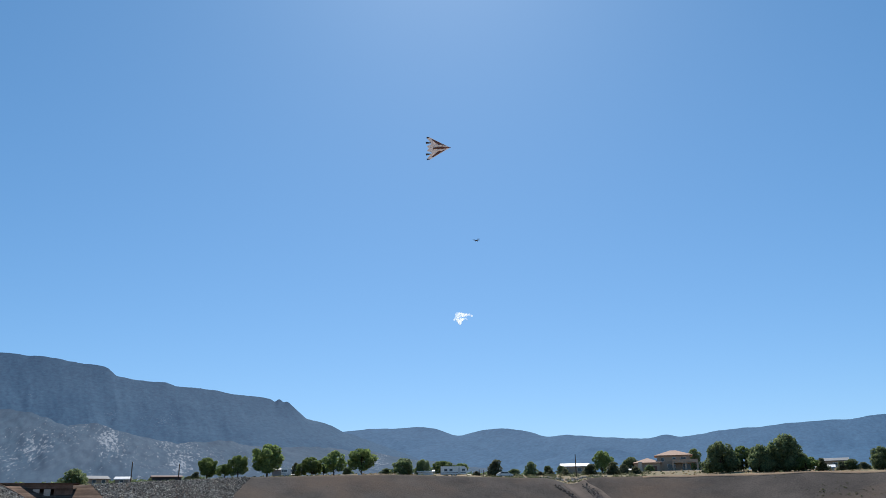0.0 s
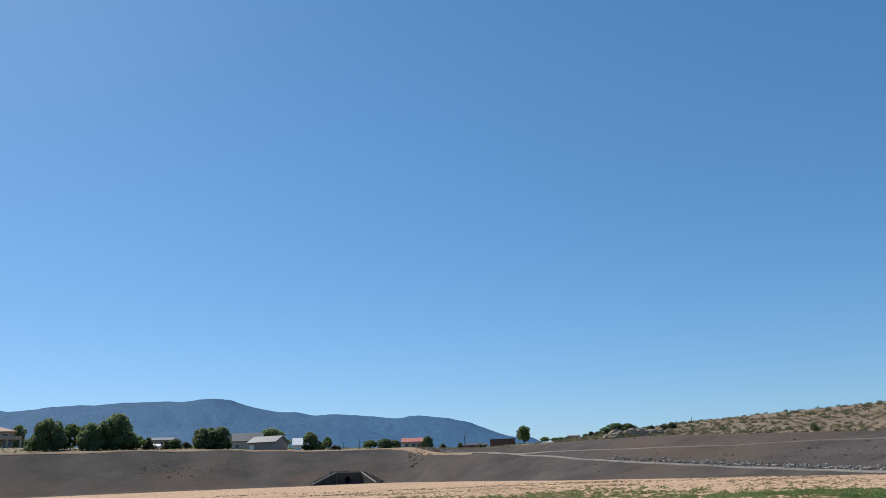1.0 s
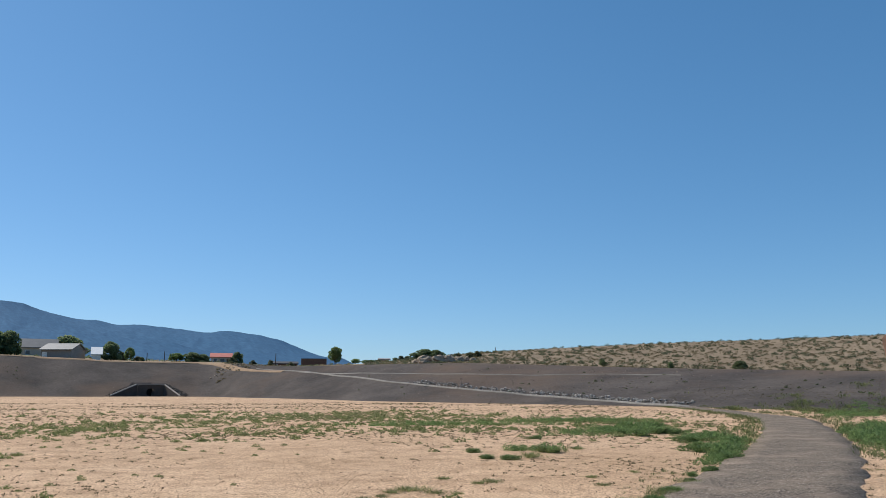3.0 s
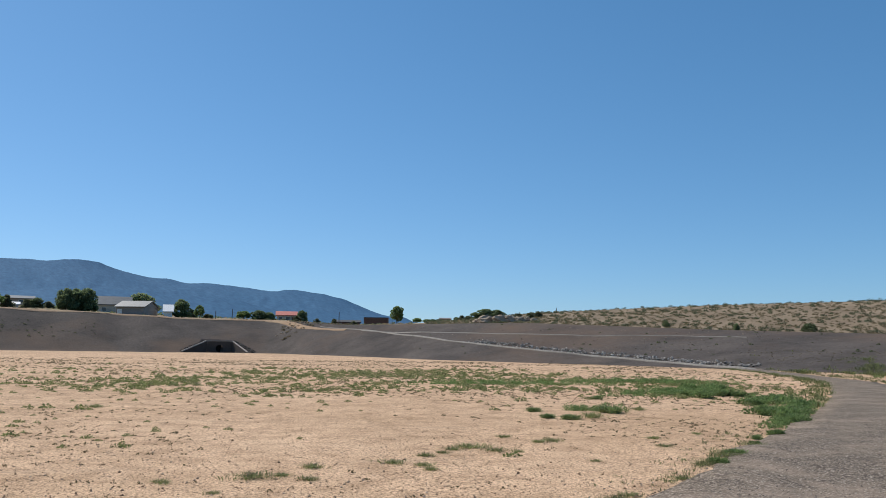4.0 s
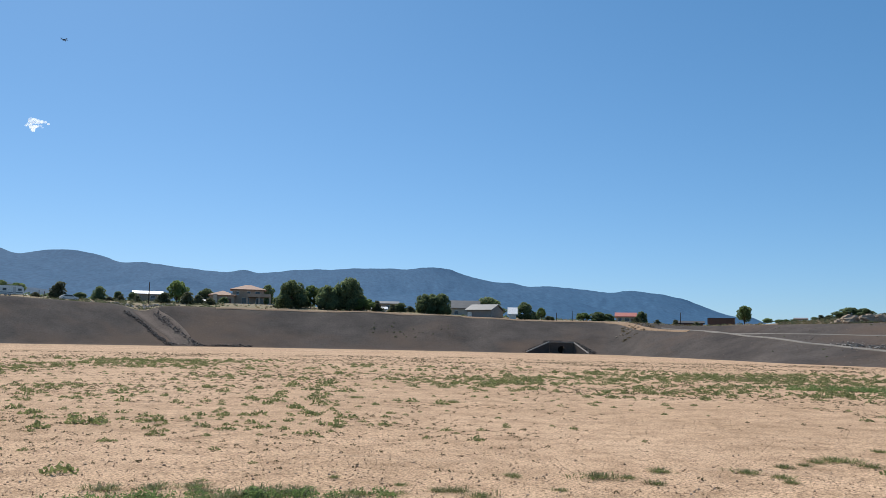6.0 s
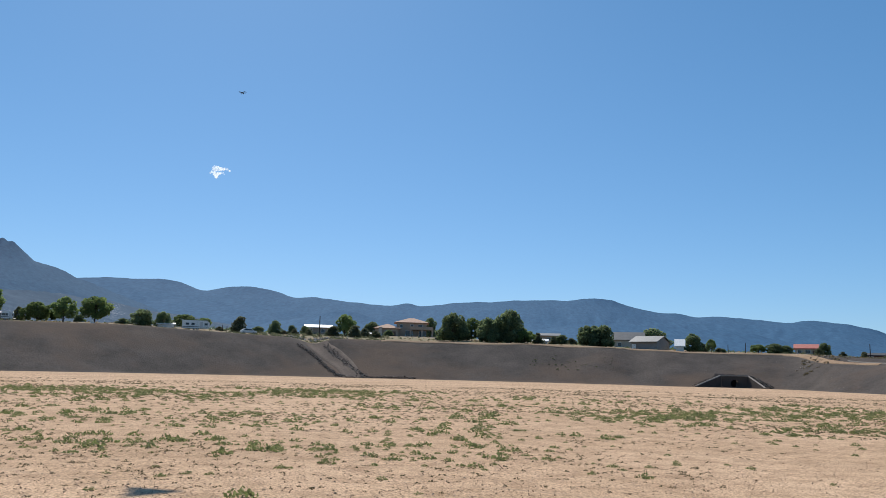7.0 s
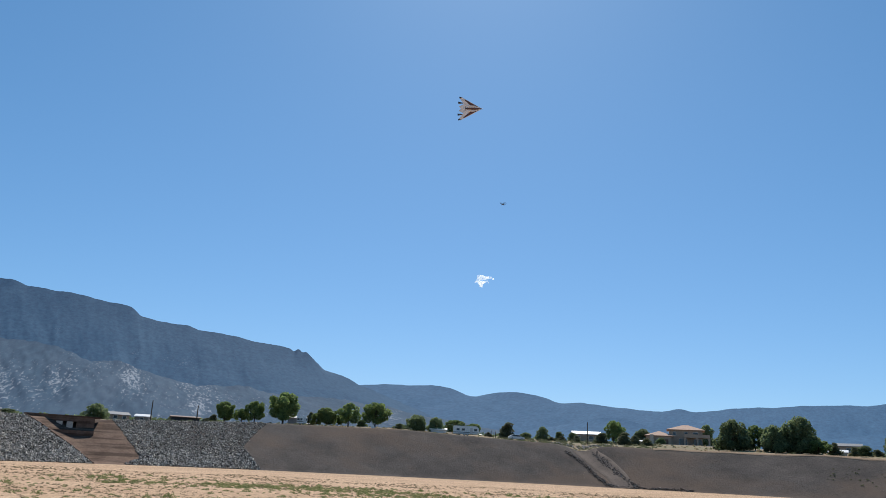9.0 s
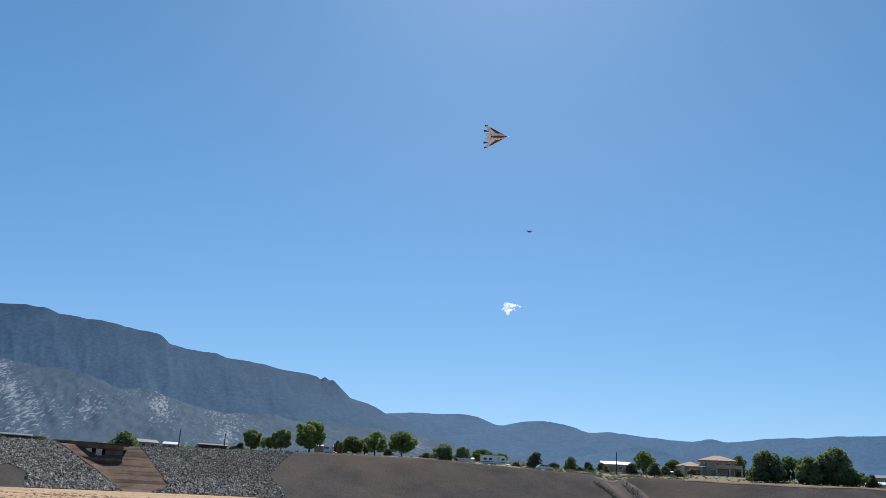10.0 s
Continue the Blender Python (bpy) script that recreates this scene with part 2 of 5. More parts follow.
def mountain(name, label, azs, els, near, far, mat, step, crag, rough_sky, rows=60, soft=0.4):
    """A range as terrain that rises from near to its ridge at far, with spurs and gullies."""
    verts, faces = [], []
    grid = np.arange(azs[0], azs[-1] + 1e-6, step)
    window_ = np.arange(-2.5, 2.6, 0.25)
    near_ = np.arange(-1, 1.01, 0.25) * soft
    for az in grid:
        e1 = float(np.mean(np.interp(az + near_, azs, els)))
        broad = float(np.mean(np.interp(az + window_, azs, els)))
        e1 += rough_sky * noise.fractal((az * 1.3, 0.7, near * 0.01), 0.8, 2.1, 5)
        e0 = float(np.interp(az, *TABLES[5])) - 0.25
        e1, broad = max(e1, e0 + 0.02), max(min(broad, e1 + 0.4), e0 + 0.02)
        for k in range(rows + 4):
            back = max(0, k - rows - 1)
            u = min(1.0, k / rows)
            d = near + (far - near) * (min(k, rows) + back) / rows
            x, y = d * math.sin(radians(az)), d * math.cos(radians(az))
            p = Vector((az * 0.42 + u * 0.5, u * 1.3, near))
            ridge = 1 - abs(noise.fractal(p, 0.9, 2.2, 5)) * 1.6
            g = u ** 0.8 + crag * u * (1 - u) * 2.4 * (ridge - 0.55)
            t = max(0.0, (u - 0.75) / 0.25)
            e = broad + (e1 - broad) * t * t
            z = EYE + d * math.tan(radians(min(e1, e0 + (e - e0) * min(1, g))))
            z -= back * 60
            verts.append((x, y, z))
    c = rows + 4
    for i in range(len(grid) - 1):
        for k in [q for q in range(c - 1) if q != rows]:
            faces.append((i * c + k, (i + 1) * c + k, (i + 1) * c + k + 1, i * c + k + 1))
    ob = mesh_object(name, verts, faces, [mat])
    tagged(ob, label, "mountain", kind="structure")


def slope_noise(m, bearing, scale, detail, rough, fall=0.12):
    """Noise that is drawn out along the fall of a slope, which rises away from the basin at this bearing."""
    c = node(m, "ShaderNodeTexCoord")
    turn, size = node(m, "ShaderNodeMapping"), node(m, "ShaderNodeMapping")
    turn.inputs["Rotation"].default_value = (0, 0, radians(bearing))
    size.inputs["Scale"].default_value = (scale, scale * fall, scale * fall * 2.5)
    n = node(m, "ShaderNodeTexNoise", Scale=1.0, Detail=detail, Roughness=rough)
    wire(m, c.outputs["Object"], turn.inputs["Vector"])
    wire(m, turn.outputs[0], size.inputs["Vector"])
    wire(m, size.outputs[0], n.inputs["Vector"])
    return n.outputs[0]


def mountain_material(name, forest, rock, pale, amount, bearing, fields=(), fall=0.12):
    """fields: bearing, elevation and breadth in degrees of the boulder fields where bare pale rock is thickest."""
    m = material(name, rock, 0.95)
    broad, fine, spots = slope_noise(m, bearing, 0.006, 7, 0.65, fall), slope_noise(m, bearing, 0.07, 4, 0.7, fall), slope_noise(m, bearing, 0.18, 5, 0.75, fall)
    col = ramp(m, broad, [(0.36, forest), (0.64, rock)])
    col = blend(m, col, ramp(m, fine, [(0.3, (0.72, 0.75, 0.8)), (0.7, (1.2, 1.17, 1.12))]), 1.0, "MULTIPLY")
    zone = ramp(m, slope_noise(m, bearing, 0.004, 4, 0.6), [(0.45, (0, 0, 0)), (0.68, (0.16, 0.16, 0.16))])
    lift = node(m, "ShaderNodeMath")
    lift.operation = "ADD"
    wire(m, spots, lift.inputs[0])
    wire(m, zone, lift.inputs[1])
    total = lift.outputs[0]
    way = node(m, "ShaderNodeVectorMath")
    way.operation = "NORMALIZE"
    wire(m, node(m, "ShaderNodeTexCoord").outputs["Object"], way.inputs[0])
    for az, el, breadth in fields:
        a, e = radians(az), radians(el)
        gap, near, more = node(m, "ShaderNodeVectorMath"), node(m, "ShaderNodeMapRange"), node(m, "ShaderNodeMath")
        gap.operation, more.operation = "DISTANCE", "ADD"
        gap.inputs[1].default_value = (math.sin(a) * math.cos(e), math.cos(a) * math.cos(e), math.sin(e))
        wire(m, way.outputs[0], gap.inputs[0])
        wire(m, gap.outputs["Value"], near.inputs["Value"])
        near.inputs["From Max"].default_value = radians(breadth)
        near.inputs["To Min"].default_value, near.inputs["To Max"].default_value = 0.12, 0.0
        wire(m, total, more.inputs[0])
        wire(m, near.outputs[0], more.inputs[1])
        total = more.outputs[0]
    where = ramp(m, total, [(amount, (0, 0, 0)), (amount + 0.07, (1, 1, 1))])
    return surface(m, blend(m, col, pale, where), fine, 0.2, 4)


# Foothill rock and outcrops are shifted to blue-grey to imitate haze.
SPUR_HAZED = mountain_material("hazed_foothill_granite", (0.038, 0.080, 0.128), (0.066, 0.106, 0.153), (0.25, 0.28, 0.315), 0.655, -57,
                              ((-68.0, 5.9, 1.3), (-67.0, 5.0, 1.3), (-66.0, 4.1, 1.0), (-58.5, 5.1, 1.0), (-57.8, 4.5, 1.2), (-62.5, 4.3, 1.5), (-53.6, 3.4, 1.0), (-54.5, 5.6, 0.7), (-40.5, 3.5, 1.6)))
# The blue in these granite tones is distance haze, put into the base colour.
BACK_HAZED = mountain_material("hazed_granite", (0.031, 0.090, 0.163), (0.046, 0.110, 0.184), (0.13, 0.185, 0.25), 0.72, -57, ((-58.1, 6.5, 0.7), (-55.0, 6.2, 0.6), (-63, 7.5, 0.6)), 0.4)
# Wooded slopes of range and low hills, with the air haze painted in as blue.
FAR_HAZED = mountain_material("hazed_far_range", (0.045, 0.121, 0.215), (0.056, 0.135, 0.231), (0.08, 0.17, 0.28), 0.78, -15, (), 0.25)
mountain("mountain_near", "steep mountain with a jagged ridge, hazed blue-grey", BACK_AZ, BACK_EL, 2300, 3500, BACK_HAZED, 0.09, 0.03, 0.045, 70, 0.1)
mountain("foothill_rocky", "rocky foothill strewn with pale granite outcrops", SPUR_AZ, SPUR_EL, 1300, 2250, SPUR_HAZED, 0.14, 0.12, 0.10, 60)
mountain("mountain_far", "hazy blue forested mountain range", FAR_AZ, FAR_H, 3000, 4500, FAR_HAZED, 0.12, 0.07, 0.03, 46)
mountain("foothill", "low wooded hill before the range", (-31, -28, -26.1, -24.6, -23.5, -22.4, -20, -17), (3.0, 3.58, 4.04, 4.07, 3.78, 3.42, 2.8, 2.2), 2350, 2900, FAR_HAZED, 0.3, 0.12, 0.04, 24)
mountain("foothill", "low wooded hill before the range", (-17, -12, -8, -3, 3, 8), (2.2, 3.1, 3.6, 3.5, 3.0, 1.8), 2350, 2900, FAR_HAZED, 0.3, 0.12, 0.05, 24)


# ---- more materials ----
def leaf_material(name, dark, light):
    m = material(name, light, 0.7)
    geo = node(m, "ShaderNodeNewGeometry")
    col = ramp(m, geo.outputs["Random Per Island"], [(0, dark), (1, light)])
    col = object_tint(m, col, 0.18)
    b = m.node_tree.nodes["Principled BSDF"]
    wire(m, col, b.inputs["Base Color"])
    thin = node(m, "ShaderNodeBsdfTranslucent")
    wire(m, col, thin.inputs["Color"])
    mix = node(m, "ShaderNodeMixShader", Fac=0.6)
    wire(m, b.outputs[0], mix.inputs[1])
    wire(m, thin.outputs[0], mix.inputs[2])
    wire(m, mix.outputs[0], m.node_tree.nodes["Material Output"].inputs[0])
    return m


def stone_material(name, dark, light):
    m = material(name, light, 0.9)
    geo = node(m, "ShaderNodeNewGeometry")
    col = ramp(m, geo.outputs["Random Per Island"], [(0, dark), (0.7, tuple((a + b) / 2 for a, b in zip(dark, light))), (1, light)])
    grain = noise_tex(m, 6, 4, 0.7)
    col = blend(m, col, ramp(m, grain, [(0.3, (0.7, 0.7, 0.7)), (0.7, (1.1, 1.1, 1.1))]), 1.0, "MULTIPLY")
    return surface(m, col, grain, 0.4, 0.05)


LEAF_GREEN = leaf_material("leaf_green", (0.105, 0.16, 0.052), (0.27, 0.345, 0.125))
LEAF_DARK = leaf_material("leaf_dark", (0.10, 0.142, 0.068), (0.26, 0.315, 0.152))
LUSH_WEED = leaf_material("lush_weed", (0.085, 0.135, 0.042), (0.21, 0.30, 0.105))
LEAF_OLIVE = leaf_material("leaf_olive", (0.09, 0.105, 0.055), (0.19, 0.20, 0.115))
WEED = leaf_material("weed_green", (0.105, 0.13, 0.045), (0.255, 0.275, 0.115))
SCRUB = leaf_material("scrub", (0.11, 0.092, 0.05), (0.22, 0.18, 0.105))
STRAW = leaf_material("straw", (0.24, 0.18, 0.10), (0.42, 0.33, 0.20))
BARK = rough_material("bark", (0.07, 0.05, 0.035), (0.14, 0.10, 0.07), 3, 18, 0.9, 0.6, 0.03)
RIPRAP = stone_material("riprap_stone", (0.085, 0.072, 0.058), (0.80, 0.71, 0.58))
PALE_STONE = stone_material("pale_stone", (0.14, 0.123, 0.105), (0.60, 0.54, 0.47))
RAMP_STONE = stone_material("ramp_stone", (0.10, 0.076, 0.06), (0.34, 0.27, 0.215))
DARK_STONE = stone_material("dark_stone", (0.07, 0.06, 0.05), (0.24, 0.20, 0.17))
BOULDER = stone_material("boulder", (0.31, 0.235, 0.165), (0.50, 0.40, 0.30))


def gravel_material():
    """Loose road gravel: single grains of differing grey and brown over packed fines."""
    m = material("road_gravel", (0.25, 0.2, 0.16), 0.92)
    cells = node(m, "ShaderNodeTexVoronoi", Scale=1.0)
    wire(m, coords(m, 34, (1, 1.25, 1)), cells.inputs["Vector"])
    tone = node(m, "ShaderNodeSeparateColor")
    wire(m, cells.outputs["Color"], tone.inputs[0])
    grains = ramp(m, tone.outputs[0], [(0.0, (0.10, 0.077, 0.060)), (0.45, (0.225, 0.178, 0.136)), (0.8, (0.36, 0.29, 0.225)), (1.0, (0.58, 0.49, 0.39))])
    gaps = ramp(m, cells.outputs["Distance"], [(0.25, (1, 1, 1)), (0.62, (0.45, 0.45, 0.45))])
    grains = blend(m, grains, gaps, 1.0, "MULTIPLY")
    fines = ramp(m, noise_tex(m, 0.7, 5, 0.65), [(0.46, (0, 0, 0)), (0.68, (0.7, 0.7, 0.7))])
    dust = ramp(m, noise_tex(m, 18, 4, 0.75), [(0.3, (0.235, 0.18, 0.134)), (0.7, (0.42, 0.325, 0.245))])
    col = blend(m, grains, dust, fines)
    return surface(m, col, cells.outputs["Distance"], 0.7, -0.02)


ASPHALT = gravel_material()
PATH = rough_material("gravel_path", (0.21, 0.19, 0.165), (0.30, 0.275, 0.24), 0.3, 4, 0.9, 0.3, 0.03)
DIRT = rough_material("tan_dirt", (0.31, 0.205, 0.13), (0.42, 0.295, 0.19), 0.12, 2.5, 0.95, 0.4, 0.05)
RAMP_DIRT = rough_material("ramp_dirt", (0.13, 0.10, 0.082), (0.20, 0.155, 0.125), 0.15, 2.5, 0.95, 0.4, 0.05)
CONCRETE = rough_material("concrete", (0.30, 0.255, 0.21), (0.40, 0.35, 0.29), 0.5, 5, 0.85, 0.2, 0.02)
# Brown, darker concrete for the culvert walls, their shade included in the colour.
CONCRETE_SHADED = rough_material("shaded_concrete", (0.075, 0.054, 0.041), (0.115, 0.085, 0.065), 0.5, 5, 0.85, 0.2, 0.02)
# Near-black that paints the shade inside the pipe and behind the inlet openings.
HOLE_SHADE = material("hole_shade", (0.02, 0.018, 0.016), 0.9)
STUCCO = rough_material("tan_stucco", (0.42, 0.31, 0.23), (0.50, 0.38, 0.29), 0.6, 8, 0.9, 0.15, 0.02)
STUCCO_PALE = rough_material("pale_stucco", (0.55, 0.46, 0.37), (0.62, 0.53, 0.43), 0.6, 8, 0.9, 0.15, 0.02)
TILE_ROOF = rough_material("clay_tile", (0.38, 0.205, 0.135), (0.50, 0.30, 0.20), 1.2, 6, 0.8, 0.4, 0.05)
RED_ROOF = rough_material("red_roof", (0.50, 0.13, 0.09), (0.60, 0.19, 0.13), 0.8, 6, 0.6, 0.2, 0.03)
WHITE_PAINT = rough_material("white_paint", (0.70, 0.70, 0.69), (0.82, 0.82, 0.80), 0.6, 5, 0.5, 0.1, 0.01)
GREY_SIDING = rough_material("grey_siding", (0.25, 0.215, 0.195), (0.32, 0.28, 0.255), 0.6, 5, 0.7, 0.15, 0.02)
GREY_ROOF = rough_material("grey_metal_roof", (0.135, 0.13, 0.12), (0.19, 0.18, 0.165), 0.6, 5, 0.45, 0.15, 0.02)
BROWN_PAINT = rough_material("brown_paint", (0.13, 0.065, 0.045), (0.17, 0.09, 0.06), 0.6, 5, 0.7, 0.15, 0.02)
CHARCOAL = rough_material("charcoal_wall", (0.035, 0.035, 0.04), (0.06, 0.06, 0.065), 0.6, 5, 0.8, 0.15, 0.02)
GLASS = material("window_glass", (0.025, 0.03, 0.04), 0.08)
WOOD_POLE = rough_material("pole_wood", (0.06, 0.045, 0.035), (0.10, 0.08, 0.06), 1, 10, 0.9, 0.3, 0.02)
POST_WOOD = rough_material("orange_wood", (0.62, 0.34, 0.20), (0.75, 0.45, 0.28), 2, 14, 0.8, 0.3, 0.01)
RUBBER = material("rubber", (0.02, 0.02, 0.02), 0.8)
STEEL = material("galvanised_steel", (0.45, 0.45, 0.46), 0.45, 0.8)


# ---- builders ----
def part(name, bm, mat, parent, label=""):
    me = bpy.data.meshes.new(name)
    bm.to_mesh(me)
    bm.free()
    me.materials.append(mat)
    ob = new(name, me)
    ob.parent = parent
    return tagged(ob, label)


def thing(name, m, label, category, group=""):
    ob = new(name)
    ob.matrix_world = m
    return tagged(ob, label, category, group)


def stand(az, d, z=None, turn=0.0):
    """A pose on the ground that faces the basin: x to the right as seen from it, y away."""
    p = polar(az, d)
    return pose(p.x, p.y, p.z if z is None else z, 0, 0, -az + turn)


def box(bm, x0, x1, y0, y1, z0, z1):
    r = bmesh.ops.create_cube(bm, size=1)["verts"]
    for v in r:
        v.co = Vector((x0 + (v.co.x + 0.5) * (x1 - x0), y0 + (v.co.y + 0.5) * (y1 - y0), z0 + (v.co.z + 0.5) * (z1 - z0)))
    return r


def boxes(*rows, bevel=0.0):
    bm = bmesh.new()
    for r in rows:
        box(bm, *r)
    if bevel:
        bmesh.ops.bevel(bm, geom=bm.edges[:], offset=bevel, segments=2, affect="EDGES")
    return bm


def prism(points, y0, y1):
    """A solid with this outline in x and z, from y0 to y1."""
    bm = bmesh.new()
    a = [bm.verts.new((x, y0, z)) for x, z in points]
    b = [bm.verts.new((x, y1, z)) for x, z in points]
    n = len(points)
    bm.faces.new(a)
    bm.faces.new(b[::-1])
    for i in range(n):
        bm.faces.new((a[i], b[i], b[(i + 1) % n], a[(i + 1) % n]))
    bmesh.ops.recalc_face_normals(bm, faces=bm.faces[:])
    return bm


def hip_roof(x0, x1, y0, y1, z, rise, thick=0.25):
    bm = bmesh.new()
    half = min(x1 - x0, y1 - y0) / 2
    mx0, mx1 = (x0 + half, x1 - half) if x1 - x0 > y1 - y0 else ((x0 + x1) / 2 - 0.05, (x0 + x1) / 2 + 0.05)
    my0, my1 = ((y0 + y1) / 2,) * 2 if x1 - x0 > y1 - y0 else (y0 + half, y1 - half)
    low = [bm.verts.new((x, y, z)) for x, y in ((x0, y0), (x1, y0), (x1, y1), (x0, y1))]
    eave = [bm.verts.new((x, y, z + thick)) for x, y in ((x0, y0), (x1, y0), (x1, y1), (x0, y1))]
    a, b = bm.verts.new((mx0, my0, z + thick + rise)), bm.verts.new((mx1, my1, z + thick + rise))
    bm.faces.new(low[::-1])
    for i in range(4):
        bm.faces.new((low[i], low[(i + 1) % 4], eave[(i + 1) % 4], eave[i]))
    if x1 - x0 > y1 - y0:
        bm.faces.new((eave[0], eave[1], b, a))
        bm.faces.new((eave[1], eave[2], b))
        bm.faces.new((eave[2], eave[3], a, b))
        bm.faces.new((eave[3], eave[0], a))
    else:
        bm.faces.new((eave[0], eave[1], a))
        bm.faces.new((eave[1], eave[2], b, a))
        bm.faces.new((eave[2], eave[3], b))
        bm.faces.new((eave[3], eave[0], a, b))
    bmesh.ops.recalc_face_normals(bm, faces=bm.faces[:])
    return bm


def tube(bm, a, b, r0, r1, sides=8):
    a, b = Vector(a), Vector(b)
    q = (b - a).to_track_quat("Z", "Y").to_matrix()
    rings = []
    for p, r in ((a, r0), (b, r1)):
        rings.append([bm.verts.new(p + q @ Vector((r * math.cos(t), r * math.sin(t), 0))) for t in (2 * math.pi * k / sides for k in range(sides))])
    for k in range(sides):
        bm.faces.new((rings[0][k], rings[0][(k + 1) % sides], rings[1][(k + 1) % sides], rings[1][k]))
    bm.faces.new(rings[0][::-1])
    bm.faces.new(rings[1])


def window(parent, x, z, w, h, y, frame_mat=None, name="window"):
    f = part(name, boxes((x - w / 2 - 0.08, x + w / 2 + 0.08, y - 0.05, y + 0.03, z - 0.08, z), (x - w / 2 - 0.08, x + w / 2 + 0.08, y - 0.05, y + 0.03, z + h, z + h + 0.08),
             (x - w / 2 - 0.08, x - w / 2, y - 0.05, y + 0.03, z, z + h), (x + w / 2, x + w / 2 + 0.08, y - 0.05, y + 0.03, z, z + h)), frame_mat or WHITE_PAINT, parent)
    part("pane", boxes((x - w / 2, x + w / 2, y - 0.02, y + 0.02, z, z + h)), GLASS, f, "dark glass pane")
    return f


def stone_mesh(rng, places, mat, name, small=False):
    """Many angular stones in one mesh; places: rows of x, y, z, size; small: with eight faces each."""
    bm = bmesh.new()
    bmesh.ops.create_icosphere(bm, subdivisions=1, radius=0.5)
    base = np.array([v.co[:] for v in bm.verts])
    tri = np.array([[v.index for v in f.verts] for f in bm.faces])
    bm.free()
    if small:
        base = np.array([(0.5, 0, 0), (0, 0.5, 0), (-0.5, 0, 0), (0, -0.5, 0), (0, 0, 0.5), (0, 0, -0.5)])
        tri = np.array([(k, (k + 1) % 4, 4) for k in range(4)] + [((k + 1) % 4, k, 5) for k in range(4)])
    n = len(places)
    vs = base[None] * rng.uniform(0.65, 1.25, (n, len(base), 1)) * rng.uniform(0.6, 1.2, (n, 1, 3))
    ang = rng.uniform(0, 2 * math.pi, n)
    c, s = np.cos(ang)[:, None], np.sin(ang)[:, None]
    x, y = vs[..., 0] * c - vs[..., 1] * s, vs[..., 0] * s + vs[..., 1] * c
    vs = np.stack([x, y, vs[..., 2] * 0.8], -1)
    places = np.array(places)
    vs = vs * places[:, None, 3:4] + places[:, None, :3]
    fs = tri[None] + (np.arange(n) * len(base))[:, None, None]
    return mesh_object(name, vs.reshape(-1, 3).tolist(), fs.reshape(-1, 3).tolist(), [mat], smooth=False)


def leaf_cloud(rng, centres, size, squash=1.1):
    """Small leaf blades of four corners round the given centres."""
    n = len(centres)
    a = rng.normal(size=(n, 3))
    a /= np.linalg.norm(a, axis=1)[:, None]
    b = np.cross(a, rng.normal(size=(n, 3)))
    b /= np.linalg.norm(b, axis=1)[:, None]
    s = (size * rng.uniform(0.6, 1.4, n))[:, None]
    quad = np.stack([centres - a * s, centres - b * s * squash * 0.5 + a * s * 0.1, centres + a * s, centres + b * s * squash * 0.5 + a * s * 0.1], 1)
    return quad.reshape(-1, 3), np.arange(4 * n).reshape(-1, 4)


def crown_points(rng, lobes, n, fill=0.35):
    out = []
    weights = np.array([l[3] ** 2 for l in lobes])
    pick = rng.choice(len(lobes), n, p=weights / weights.sum())
    d = rng.normal(size=(n, 3))
    d /= np.linalg.norm(d, axis=1)[:, None]
    r = 1 - fill * rng.random(n) ** 1.4
    r *= 1 + 0.14 * np.sin(d[:, 0] * 9 + pick * 2) * np.sin(d[:, 2] * 8 + d[:, 1] * 7 + pick)
    L = np.array(lobes)[pick]
    return L[:, :3] + d * (r * L[:, 3])[:, None] * np.array([1, 1, 0.85])


